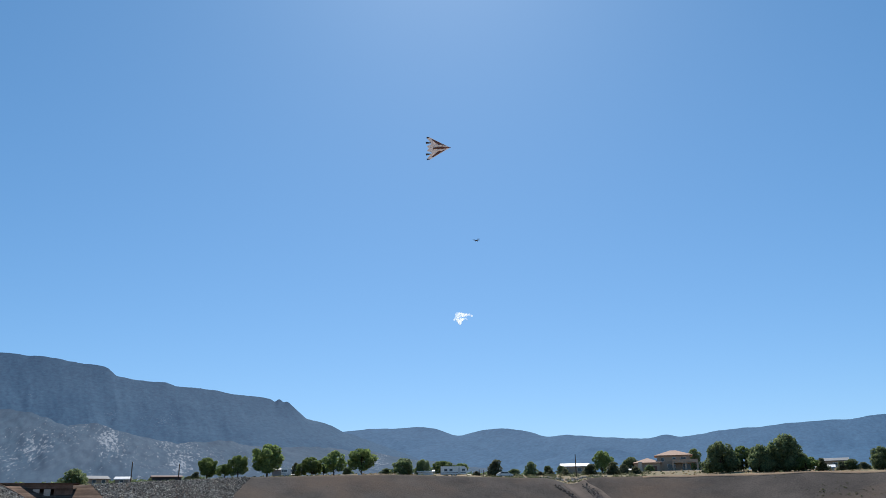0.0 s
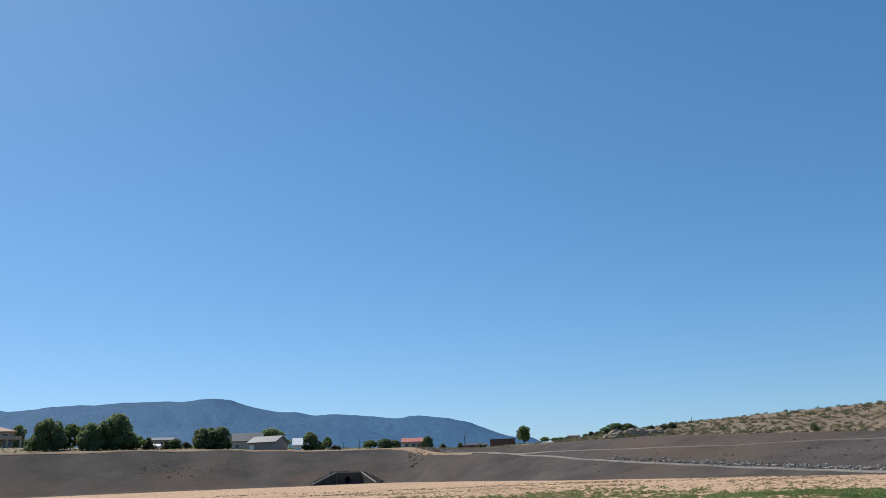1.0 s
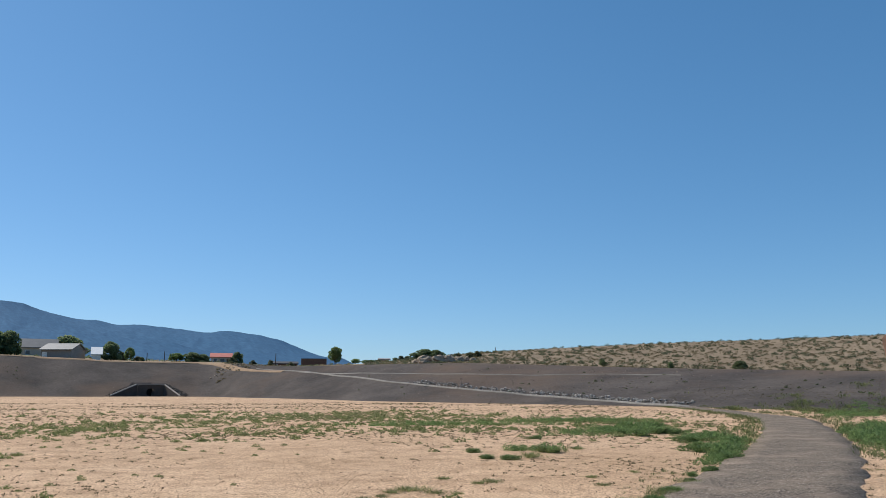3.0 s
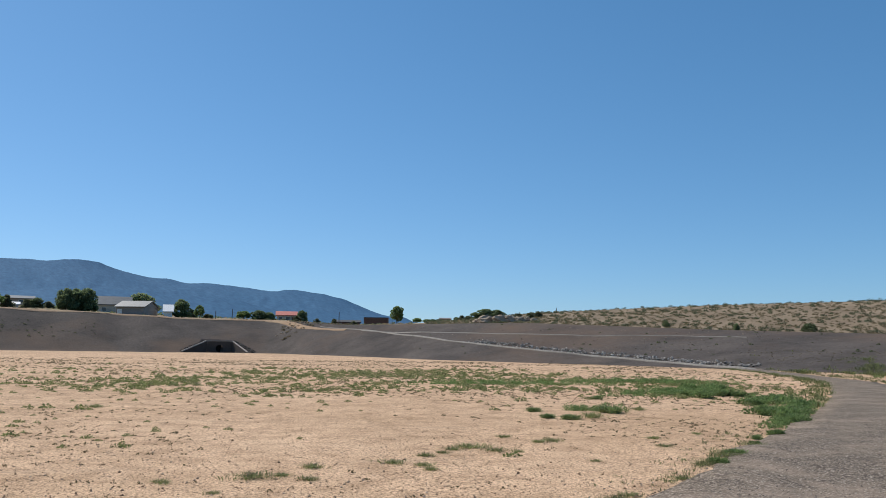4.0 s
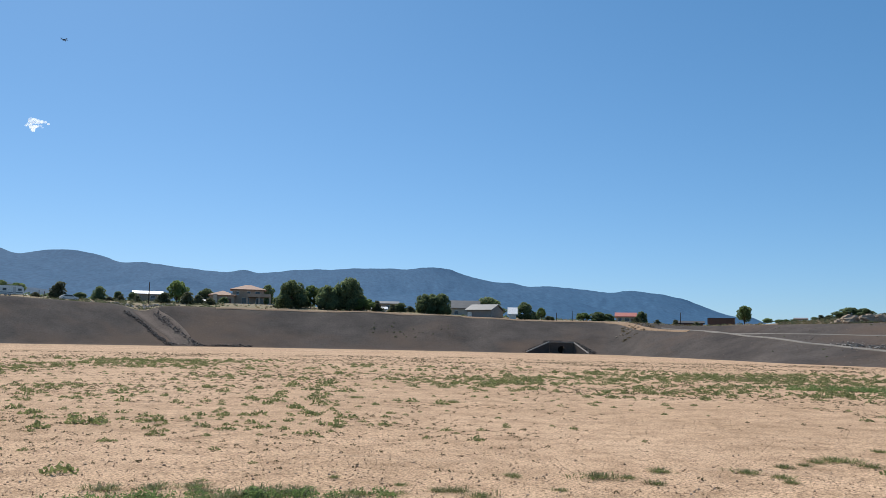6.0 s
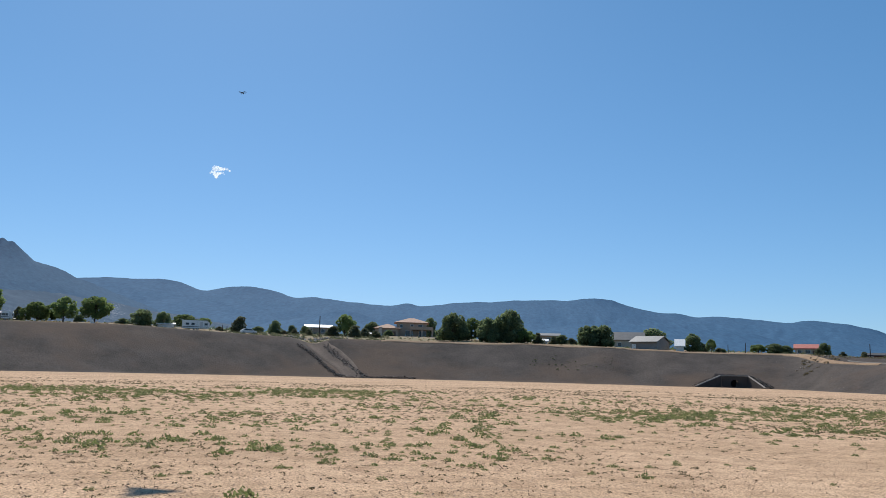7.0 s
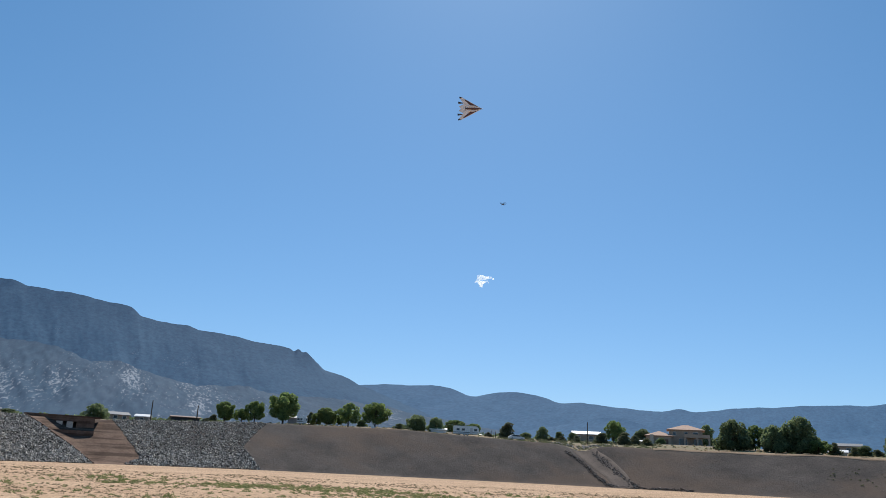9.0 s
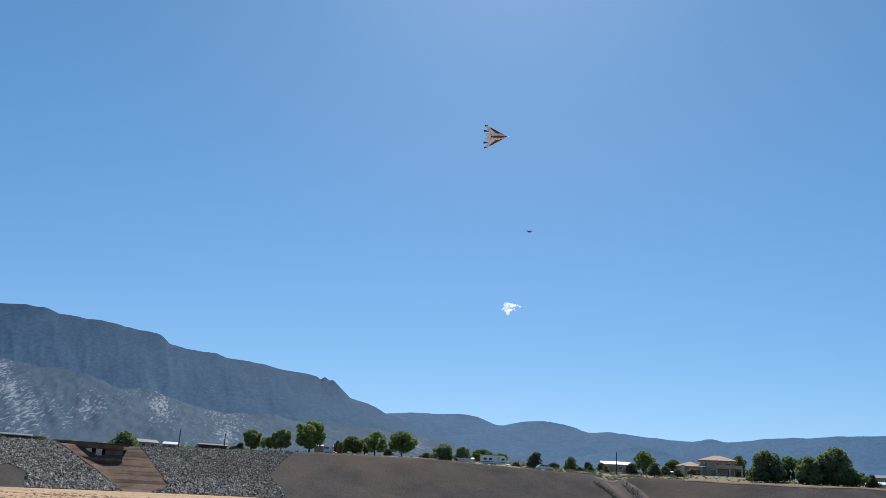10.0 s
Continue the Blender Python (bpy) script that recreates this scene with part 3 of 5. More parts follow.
def tree_proto(seed, kind):
    """A tree one metre high and one metre wide, at the origin."""
    rng = np.random.default_rng(seed)
    mat, n, bare, leaf = {"round": (LEAF_GREEN, 5200, 0.11, 0.036), "dark": (LEAF_DARK, 5200, 0.02, 0.038), "shrub": (LEAF_OLIVE, 2000, 0.0, 0.05), "tall": (LEAF_GREEN, 3000, 0.16, 0.038)}[kind]
    root = new("tree")
    bm = bmesh.new()
    lobes = []
    tube(bm, (0, 0, -0.05), (0.01, 0.01, 0.32), 0.028, 0.020, 9)
    tube(bm, (0.01, 0.01, 0.32), (0.0, 0.02, 0.75), 0.020, 0.006, 7)
    count = {"round": 20, "dark": 24, "shrub": 14, "tall": 16}[kind]
    for k in range(count):
        t = 2.4 * k + rng.uniform(-0.4, 0.4)
        h = bare + (1 - bare) * (0.13 + 0.75 * (k + 0.5) / count)
        u = (h - bare) / (1 - bare)
        wide = {"round": 0.41 * math.sin(math.pi * min(1, u * 0.78 + 0.18)) ** 0.9, "dark": 0.42 * (1 - u ** 2.0) ** 0.8, "shrub": 0.36 * (1 - u * 0.8), "tall": 0.30 * math.sin(math.pi * min(1, u * 0.9 + 0.08)) ** 0.7}[kind]
        wide *= rng.uniform(0.5, 1.15)
        r = rng.uniform(0.09, 0.20) * (1.0 if u < 0.75 else 0.75)
        x, y = wide * math.cos(t), wide * math.sin(t)
        z = min(h, 1 - r * 0.85)
        lobes.append((x, y, z, r))
        tube(bm, (0, 0, max(0.1, z - 0.22)), (x * 0.8, y * 0.8, z), 0.010, 0.003, 5)
    lobes.append((0, 0, 0.88, 0.12))
    if bare < 0.1:
        lobes += [(0.22 * math.cos(t), 0.22 * math.sin(t), 0.16, 0.17) for t in (0.3, 1.8, 3.4, 4.9)]
    part("trunk", bm, BARK, root)
    v, f = leaf_cloud(rng, crown_points(rng, lobes, n), leaf)
    v[:, 2] = np.maximum(v[:, 2], 0.01)
    me = bpy.data.meshes.new("crown")
    me.from_pydata(v.tolist(), [], f.tolist())
    me.materials.append(mat)
    crown = new("crown", me)
    crown.parent = root
    return root



# ---- riprap, inlet and culvert ----
def build_riprap():
    rng = np.random.default_rng(4)
    places = []
    while len(places) < 19000:
        az, u = rng.uniform(-71, -48.8), rng.random()
        right = float(np.interp(u, (0, 0.45, 1), (-49.1, -50.45, -49.0)))
        if az > right or chute_edges(u)[0] - 0.05 < az < chute_edges(u)[1] + 0.05:
            continue
        if az < -65.3 and u < 0.36 + 0.05 * math.sin(az * 3):
            continue
        foot, top = profile(az)[:2]
        p = polar(az, foot + (top - foot) * u)
        s = rng.uniform(0.24, 0.56) * (1.25 if u < 0.3 else 0.9)
        places.append((p.x, p.y, p.z + s * 0.12, s))
    ob = stone_mesh(rng, places, RIPRAP, "riprap", True)
    tagged(ob, "grey angular riprap stones covering the embankment face", "riprap", kind="stuff")


build_riprap()


def build_inlet():
    foot, top, ztop = profile(-61)[:3]
    m = stand(-61.85, top + 0.5, 0)
    t = thing("inlet_structure", m, "stained concrete spillway inlet with three square openings", "spillway")
    z0, z1 = ztop - 2.15, ztop + 0.15
    w = 5.2
    zp = z0 + 1.5
    part("headwall", boxes((-w, w, 0, 0.5, zp, z1), (-w, w, 0, 0.5, z0 - 1.2, z0), bevel=0.04), CHUTE, t)
    for x0, x1 in ((-w, -2.85), (2.3, w)):
        part("side_wall", boxes((x0, x1, 0, 0.5, z0, zp)), CHUTE, t)
    for x in (-2.3, -0.45, 1.25):
        part("pier", boxes((x - 0.52, x + 0.52, -0.3, 0.5, z0 - 0.1, zp - 0.02), bevel=0.04), STUCCO_PALE, t, "pale concrete pier")
    part("deck", boxes((-w - 1, w + 1, -0.1, 4.0, z1, z1 + 0.25), bevel=0.05), CHUTE, t)
    # Painted near-black so that the openings look deep in shade.
    part("back_wall", boxes((-w, w, 3.6, 4.0, z0 - 1, z1)), HOLE_SHADE, t)
    part("apron", boxes((-w, w, -3.5, 3.6, z0 - 1.3, z0 - 0.05)), CHUTE, t)


build_inlet()


def build_chute_kerb():
    """The stained concrete kerb along the edge of the inlet channel."""
    line = []
    for k in range(11):
        az = chute_edges(k / 10)[0] - 0.06
        foot, top = profile(az)[:2]
        line.append(polar(az, foot + (top - foot) * k / 10))
    t = thing("chute_kerb", Matrix.Translation(line[0]), "brown stained concrete kerb along the inlet channel", "kerb")
    bm = bmesh.new()
    for k in range(10):
        tube(bm, line[k] - line[0] + Vector((0, 0, 0.05)), line[k + 1] - line[0] + Vector((0, 0, 0.05)), 0.2, 0.2, 6)
    part("kerb", bm, CHUTE, t)


build_chute_kerb()


def build_culvert():
    foot = profile(1.7)[0]
    m = stand(1.72, foot + 6.0, 0)
    t = thing("culvert", m, "concrete culvert headwall with a round pipe and flared wing walls", "culvert")
    px, r, zc = 0.1, 0.78, 0.85
    # headwall with a round opening
    bm = bmesh.new()
    n = 28
    ring, outer, ring2, outer2 = [], [], [], []
    for k in range(n):
        a = 2 * math.pi * k / n
        c, s = math.cos(a), math.sin(a)
        f = min(2.55 / max(abs(c), 1e-6), (1.55 if s > 0 else 0.85) / max(abs(s), 1e-6))
        for y, ri, ou in ((0, ring, outer), (0.4, ring2, outer2)):
            ri.append(bm.verts.new((px + r * c, y, zc + r * s)))
            ou.append(bm.verts.new((px + f * c - px * 0.0, y, zc + f * s)))
    for k in range(n):
        j = (k + 1) % n
        bm.faces.new((ring[k], ring[j], outer[j], outer[k]))
        bm.faces.new((ring2[j], ring2[k], outer2[k], outer2[j]))
        bm.faces.new((ring[j], ring[k], ring2[k], ring2[j]))
        bm.faces.new((outer[k], outer[j], outer2[j], outer2[k]))
    part("headwall", bm, CONCRETE_SHADED, t)
    part("coping", boxes((-2.7, 2.8, -0.12, 0.5, 2.38, 2.62), bevel=0.03), CONCRETE, t)
    bm = bmesh.new()
    for k in range(n):
        a0, a1 = 2 * math.pi * k / n, 2 * math.pi * (k + 1) / n
        q = [bm.verts.new((px + r * math.cos(a), y, zc + r * math.sin(a))) for a, y in ((a0, 0.1), (a1, 0.1), (a1, 1.0), (a0, 1.0))]
        bm.faces.new(q)
    bm.faces.new([bm.verts.new((px + r * math.cos(2 * math.pi * k / n), 1.0, zc + r * math.sin(2 * math.pi * k / n))) for k in range(n)])
    part("pipe", bm, HOLE_SHADE, t, "round pipe, inner shade painted dark")
    for x0, x1 in ((-2.5, -7.3), (2.65, 5.7)):
        # wing walls fall from the headwall to the basin floor
        bm = bmesh.new()
        th = 0.32 if x1 < 0 else -0.32
        low = [bm.verts.new(p) for p in ((x0, 0, -0.3), (x1, -6.1, -0.3), (x1 - th, -5.9, -0.3), (x0 - th, 0.2, -0.3))]
        up = [bm.verts.new(p) for p in ((x0, 0, 2.4), (x1, -6.1, 0.12), (x1 - th, -5.9, 0.12), (x0 - th, 0.2, 2.4))]
        bm.faces.new(low)
        bm.faces.new(up)
        for k in range(4):
            bm.faces.new((low[k], low[(k + 1) % 4], up[(k + 1) % 4], up[k]))
        bmesh.ops.recalc_face_normals(bm, faces=bm.faces[:])
        wing = part("wing_wall", bm, CONCRETE_SHADED, t)
        bm = bmesh.new()
        tube(bm, (x0 - th / 2, 0.1, 2.46), (x1 - th / 2, -6.0, 0.16), 0.17, 0.17, 6)
        part("coping", bm, CONCRETE, wing, "pale concrete coping")
    rng = np.random.default_rng(8)
    inv = []
    for k in range(110):
        u = rng.random()
        p = m @ Vector((2.9 + 3.3 * u + rng.uniform(0.2, 1.4), -6 * u + rng.uniform(-0.2, 1.0), 0))
        inv.append((p.x, p.y, ground(p.x, p.y) + 0.1, rng.uniform(0.25, 0.55)))
    for k in range(70):
        u = rng.random()
        p = m @ Vector((-2.7 - 4.8 * u - rng.uniform(0.1, 0.8), -6 * u + rng.uniform(0, 1.0), 0))
        inv.append((p.x, p.y, ground(p.x, p.y) + 0.08, rng.uniform(0.2, 0.4)))
    tagged(stone_mesh(rng, inv, DARK_STONE, "culvert_stones"), "loose stones heaped beside the culvert wing walls", "stones", kind="stuff")


build_culvert()


# ---- roads and paths ----
def catmull(points, step):
    pts = [Vector(p) for p in points]
    pts = [pts[0] * 2 - pts[1]] + pts + [pts[-1] * 2 - pts[-2]]
    out = []
    for i in range(1, len(pts) - 2):
        a, b, c, d = pts[i - 1:i + 3]
        n = max(2, int((c - b).length / step))
        for k in range(n):
            t = k / n
            out.append(0.5 * (2 * b + (c - a) * t + (2 * a - 5 * b + 4 * c - d) * t * t + (3 * b - a - 3 * c + d) * t ** 3))
    out.append(pts[-2])
    return out


def strip(name, label, points, width, mat, lift=0.04, level=False, wobble=0.0, category="path", skirt=0.25):
    """A ribbon of ground along a line; level: cut flat across the slope."""
    line = catmull(points, 0.4)
    verts, faces = [], []
    cols = 6
    for i, p in enumerate(line):
        d = (line[min(i + 1, len(line) - 1)] - line[max(i - 1, 0)])
        side = Vector((d.y, -d.x, 0)).normalized()
        w = width[0] + (width[1] - width[0]) * i / (len(line) - 1)
        zc = ground(p.x, p.y)
        for k in range(cols):
            o = (k / (cols - 1) - 0.5) * w
            if k in (0, cols - 1):
                o += wobble * (0.6 * noise.noise((p.x * 0.5, p.y * 0.5, k)) + 0.5 * noise.noise((p.x * 1.9, p.y * 1.9, k + 7)))
            x, y = p.x + side.x * o, p.y + side.y * o
            z = zc if level else ground(x, y)
            verts.append((x, y, z + lift + (0.04 if 0 < k < cols - 1 else 0)))
        for k in (0, cols - 1):
            o = (k / (cols - 1) - 0.5) * (w + skirt)
            x, y = p.x + side.x * o, p.y + side.y * o
            verts.append((x, y, min(ground(x, y), verts[-cols if k == 0 else -2][2]) - 0.1))
    c = cols + 2
    order = [cols] + list(range(cols)) + [cols + 1]
    for i in range(len(line) - 1):
        for a, b in zip(order, order[1:]):
            faces.append((i * c + a, i * c + b, (i + 1) * c + b, (i + 1) * c + a))
    ob = mesh_object(name, verts, faces, [mat])
    return tagged(ob, label, category, kind="structure")


ROAD_LINE = [(-22, -12, 0), (-12, -3, 0), (-7.6, 2.4, 0), (-4.0, 4.6, 0), (-0.2, 4.6, 0), (3.2, 5.2, 0), (5.4, 6.7, 0), (7.4, 8.35, 0), (9.9, 10.8, 0), (12.95, 13.4, 0), (15.9, 16.0, 0), (22.1, 21.9, 0), (30.4, 30.6, 0), (37.8, 39.6, 0), (44.6, 51.2, 0), (49, 60.5, 0), (51.8, 66.5, 0)]
strip("road", "brown-grey loose gravel road with weedy edges", ROAD_LINE, (3.1, 2.7), ASPHALT, 0.03, wobble=0.3, category="road")
CLIMB = [meet(az, float(np.interp(az, (8.6, 12.4, 19.64, 27.41, 33.4, 38.2), (1.34, 1.10, 0.32, -0.38, -0.82, -1.12)))) for az in (38.2, 36.4, 34.2, 31.5, 28.5, 25.5, 22.5, 19.6, 17, 14.5, 12.4, 10.4, 8.6)]
strip("trail", "pale gravel trail climbing the dark embankment", [(51.5, 66, 0)] + [(p.x, p.y, 0) for p in CLIMB], (0.95, 0.4), PATH, 0.06, True, skirt=0.1)
BENCH = [meet(az, el) for az, el in ((11.5, 1.15), (15.8, 1.08), (19.5, 1.05), (23, 1.03), (29.7, 1.02), (34.3, 1.0), (38, 0.96))]
strip("bench_track", "faint pale track along the embankment", [(p.x, p.y, 0) for p in BENCH], (0.36, 0.12), PATH, 0.05, True)
RAMP = [meet(az, el) for az, el in ((-24.3, -0.55), (-24.9, 0.1), (-25.9, 0.75), (-26.8, 1.35), (-27.1, 1.65))]
strip("ramp", "brown compacted earth ramp up the embankment", [(p.x, p.y, 0) for p in RAMP], (4.2, 5.6), RAMP_DIRT, 0.08)
CREST_ROAD = [polar(az, profile(az)[1] - 0.5) for az in (-22.5, -20, -17, -14, -11, -8, -5, -2, 0, 2, 4, 5)]
strip("crest_track", "pale dirt track on top of the embankment", [(p.x, p.y, 0) for p in CREST_ROAD], (1.5, 1.0), DIRT, 0.07, wobble=0.5)
LOOP = [meet(az, el) for az, el in ((4.6, 1.72), (5.77, 1.6), (6.59, 1.45), (7.4, 1.3), (8.33, 1.2), (9.21, 1.17), (10.4, 1.15))]
strip("dirt_cut", "bare tan earth where the track drops off the crest", [(p.x, p.y, 0) for p in LOOP], (1.5, 1.0), DIRT, 0.07, wobble=0.3)


def rock_line(name, label, line, count, size, mat, seed, spread):
    rng = np.random.default_rng(seed)
    pts = catmull([(p[0], p[1], 0) for p in line], 0.5)
    rows = []
    for k in range(count):
        p = pts[rng.integers(len(pts))]
        x, y = p.x + rng.normal() * spread, p.y + rng.normal() * spread
        s = rng.uniform(*size)
        rows.append((x, y, ground(x, y) + s * 0.2, s))
    tagged(stone_mesh(rng, rows, mat, name), label, "stones", kind="stuff")


def shifted(line, off):
    return [(p[0] * (1 + off / math.hypot(p[0], p[1])), p[1] * (1 + off / math.hypot(p[0], p[1]))) for p in line]


rock_line("trail_stones", "pale stones lining the upper side of the trail", shifted(CLIMB[:8], 1.7), 620, (0.15, 0.42), PALE_STONE, 21, 0.55)
L1 = [meet(az, el) for az, el in ((-28.2, 1.6), (-27.06, 0.82), (-25.8, -0.2), (-25.2, -0.5))]
L2 = [meet(az, el) for az, el in ((-26.4, 1.6), (-25.43, 0.79), (-24.3, 0.0), (-23.5, -0.45))]
rock_line("ramp_stones", "brown stones lining the edge of the earth ramp", L1, 420, (0.16, 0.55), RAMP_STONE, 22, 0.35)
rock_line("ramp_stones", "brown stones lining the edge of the earth ramp", L2, 380, (0.16, 0.55), RAMP_STONE, 23, 0.35)
rock_line("toe_stones", "brown stones along the foot of the embankment", [polar(az, profile(az)[0] + 0.5) for az in (-25.2, -24, -22.5, -20)], 200, (0.2, 0.5), RAMP_STONE, 24, 0.3)


# ---- trees ----
def plant(proto, az, d, width, top, label, category="tree", group="", turn=0.0):
    """A tree on the ground at this bearing and distance; top: the height of its tip over the basin floor."""
    p = polar(az, d)
    h = max(1.0, top - p.z)
    ob = copy_thing(proto, pose(p.x, p.y, p.z, 0, 0, turn or (az * 53) % 360))
    ob.name = "bush" if category == "bush" else "tree"
    ob.scale = (width * 1.08, width * 1.08, h * 1.02)
    return tagged(ob, label, category, group)


PROTOS = {"round": [tree_proto(1, "round"), tree_proto(2, "round"), tree_proto(3, "round")], "dark": [tree_proto(4, "dark"), tree_proto(5, "dark"), tree_proto(6, "dark")],
          "shrub": [tree_proto(7, "shrub"), tree_proto(8, "shrub")], "tall": [tree_proto(9, "tall"), tree_proto(10, "tall")]}
LABELS = {"round": "leafy bright green shade tree behind the embankment crest", "dark": "dense dark green tree beside the houses", "shrub": "low olive-grey desert bush on the crest", "tall": "slender green tree with an airy crown"}
TREES_BEHIND_INLET = [
    ("dark", -65.0, 350, 7.0, 16.0), ("dark", -63.5, 340, 6.0, 14.3), ("dark", -62.0, 330, 6.0, 14.3), ("dark", -59.94, 228, 5.6, 13.9), ("dark", -57.3, 262, 3.0, 13.0), ("dark", -55.2, 260, 4.0, 13.2),
    ("shrub", -53.0, 228, 3.6, 12.0), ("shrub", -52.6, 226, 3.0, 13.0), ("round", -51.89, 222, 5.3, 16.4), ("round", -50.75, 226, 4.2, 15.0), ("round", -49.9, 222, 4.9, 17.0), ("round", -48.0, 222, 9.0, 19.9),
    ("shrub", -46.1, 232, 3.4, 15.6), ("round", -45.7, 228, 3.4, 15.2), ("round", -45.0, 225, 6.3, 16.7), ("round", -44.2, 229, 4.0, 15.2), ("tall", -43.5, 222, 6.6, 18.1), ("dark", -42.6, 233, 3.0, 14.4),
    ("round", -41.65, 222, 7.5, 18.6),
]
TREES_BEHIND_VILLA = [
    ("dark", -39.9, 238, 3.4, 14.2), ("dark", -38.7, 228, 6.2, 16.3), ("dark", -37.4, 230, 4.5, 16.1), ("round", -36.0, 235, 5.4, 15.9), ("round", -34.8, 236, 5.4, 15.2), ("shrub", -33.7, 233, 3.0, 12.8),
    ("shrub", -32.35, 228, 5.6, 15.5), ("dark", -31.1, 240, 4.0, 13.6), ("dark", -29.95, 236, 3.6, 15.3), ("shrub", -29.3, 234, 3.0, 12.4), ("dark", -28.8, 262, 3.0, 15.4), ("shrub", -28.6, 238, 3.4, 13.0),
    ("dark", -27.9, 255, 3.2, 15.0), ("shrub", -27.6, 236, 3.6, 13.2), ("shrub", -25.9, 232, 5.0, 14.0), ("round", -25.1, 250, 5.6, 18.7), ("shrub", -24.4, 231, 5.5, 14.4), ("shrub", -23.7, 238, 4.4, 14.0),
    ("dark", -23.2, 290, 6.2, 19.0), ("shrub", -22.9, 236, 4.0, 13.2),
]
TREES_BEHIND_SHEDS = [
    ("dark", -22.0, 262, 3.0, 14.9), ("dark", -19.05, 320, 6.0, 23.0), ("shrub", -18.3, 236, 4.0, 13.6), ("dark", -17.4, 226, 8.2, 18.4), ("dark", -16.7, 229, 6.0, 15.9), ("round", -16.05, 230, 5.2, 17.4),
    ("dark", -14.95, 226, 6.4, 17.3), ("dark", -14.15, 229, 6.5, 17.2), ("dark", -13.3, 228, 8.6, 19.7), ("dark", -12.75, 230, 5.0, 16.4), ("round", -12.3, 226, 5.2, 13.8), ("shrub", -11.4, 229, 4.2, 13.4),
    ("shrub", -10.3, 230, 3.0, 12.6), ("dark", -9.7, 234, 4.2, 13.2), ("shrub", -9.0, 232, 3.6, 12.2), ("dark", -8.0, 224, 5.6, 15.4), ("dark", -7.4, 227, 5.6, 15.5), ("dark", -6.75, 226, 6.2, 15.7),
]
TREES_BEHIND_CULVERT = [
    ("dark", -3.5, 252, 9.4, 16.5), ("dark", -0.85, 218, 5.0, 13.2), ("shrub", -0.2, 226, 3.0, 11.0), ("tall", 0.35, 224, 3.0, 12.1), ("shrub", 0.8, 226, 2.6, 9.9), ("dark", 1.0, 232, 2.6, 10.0),
    ("round", 3.3, 225, 4.0, 10.9), ("dark", 4.3, 226, 5.0, 11.2), ("dark", 5.0, 227, 3.6, 10.8), ("shrub", 6.9, 215, 2.6, 9.6), ("dark", 7.25, 232, 3.6, 11.7), ("shrub", 8.3, 205, 2.4, 8.6),
    ("shrub", 9.5, 210, 2.4, 8.8), ("shrub", 10.9, 206, 2.4, 8.2), ("tall", 13.95, 200, 4.4, 11.9), ("round", 15.4, 205, 2.2, 9.2), ("round", 16.1, 207, 2.2, 9.0), ("round", 16.5, 208, 1.8, 8.6),
    ("shrub", 17.0, 215, 3.6, 8.8), ("dark", 18.2, 205, 2.0, 8.2), ("shrub", 18.6, 190, 2.4, 7.4), ("shrub", 19.0, 180, 2.4, 8.0), ("dark", 19.6, 186, 3.4, 10.0), ("dark", 20.3, 190, 4.6, 11.0),
    ("dark", 21.1, 189, 3.6, 10.8), ("shrub", 22.6, 160, 3.0, 8.7), ("shrub", 23.4, 162, 2.4, 8.9), ("shrub", 24.0, 165, 2.6, 9.4),
]
for k, (kind, az, d, w, top) in enumerate(TREES_BEHIND_INLET + TREES_BEHIND_VILLA + TREES_BEHIND_SHEDS + TREES_BEHIND_CULVERT):
    plant(PROTOS[kind][k % len(PROTOS[kind])], az, d, w, top, LABELS[kind], "bush" if kind == "shrub" else "tree")
BUSHES = [(41.8, 120, 2.6, 1.6), (38.1, 121, 1.2, 0.9), (33.2, 131, 1.5, 0.9)]
for k, (az, d, w, h) in enumerate(BUSHES):
    plant(PROTOS["dark"][k % 2], az + 0.8 * math.sin(k * 5), d + 6 * abs(math.sin(k * 3)), w * 0.75, polar(az, d).z + h * 0.8, "low olive desert bush on the sandy hillside", "bush", "bushes on the hillside")
for plist in PROTOS.values():
    for p in plist:
        for o in (p, *p.children):
            bpy.data.objects.remove(o)


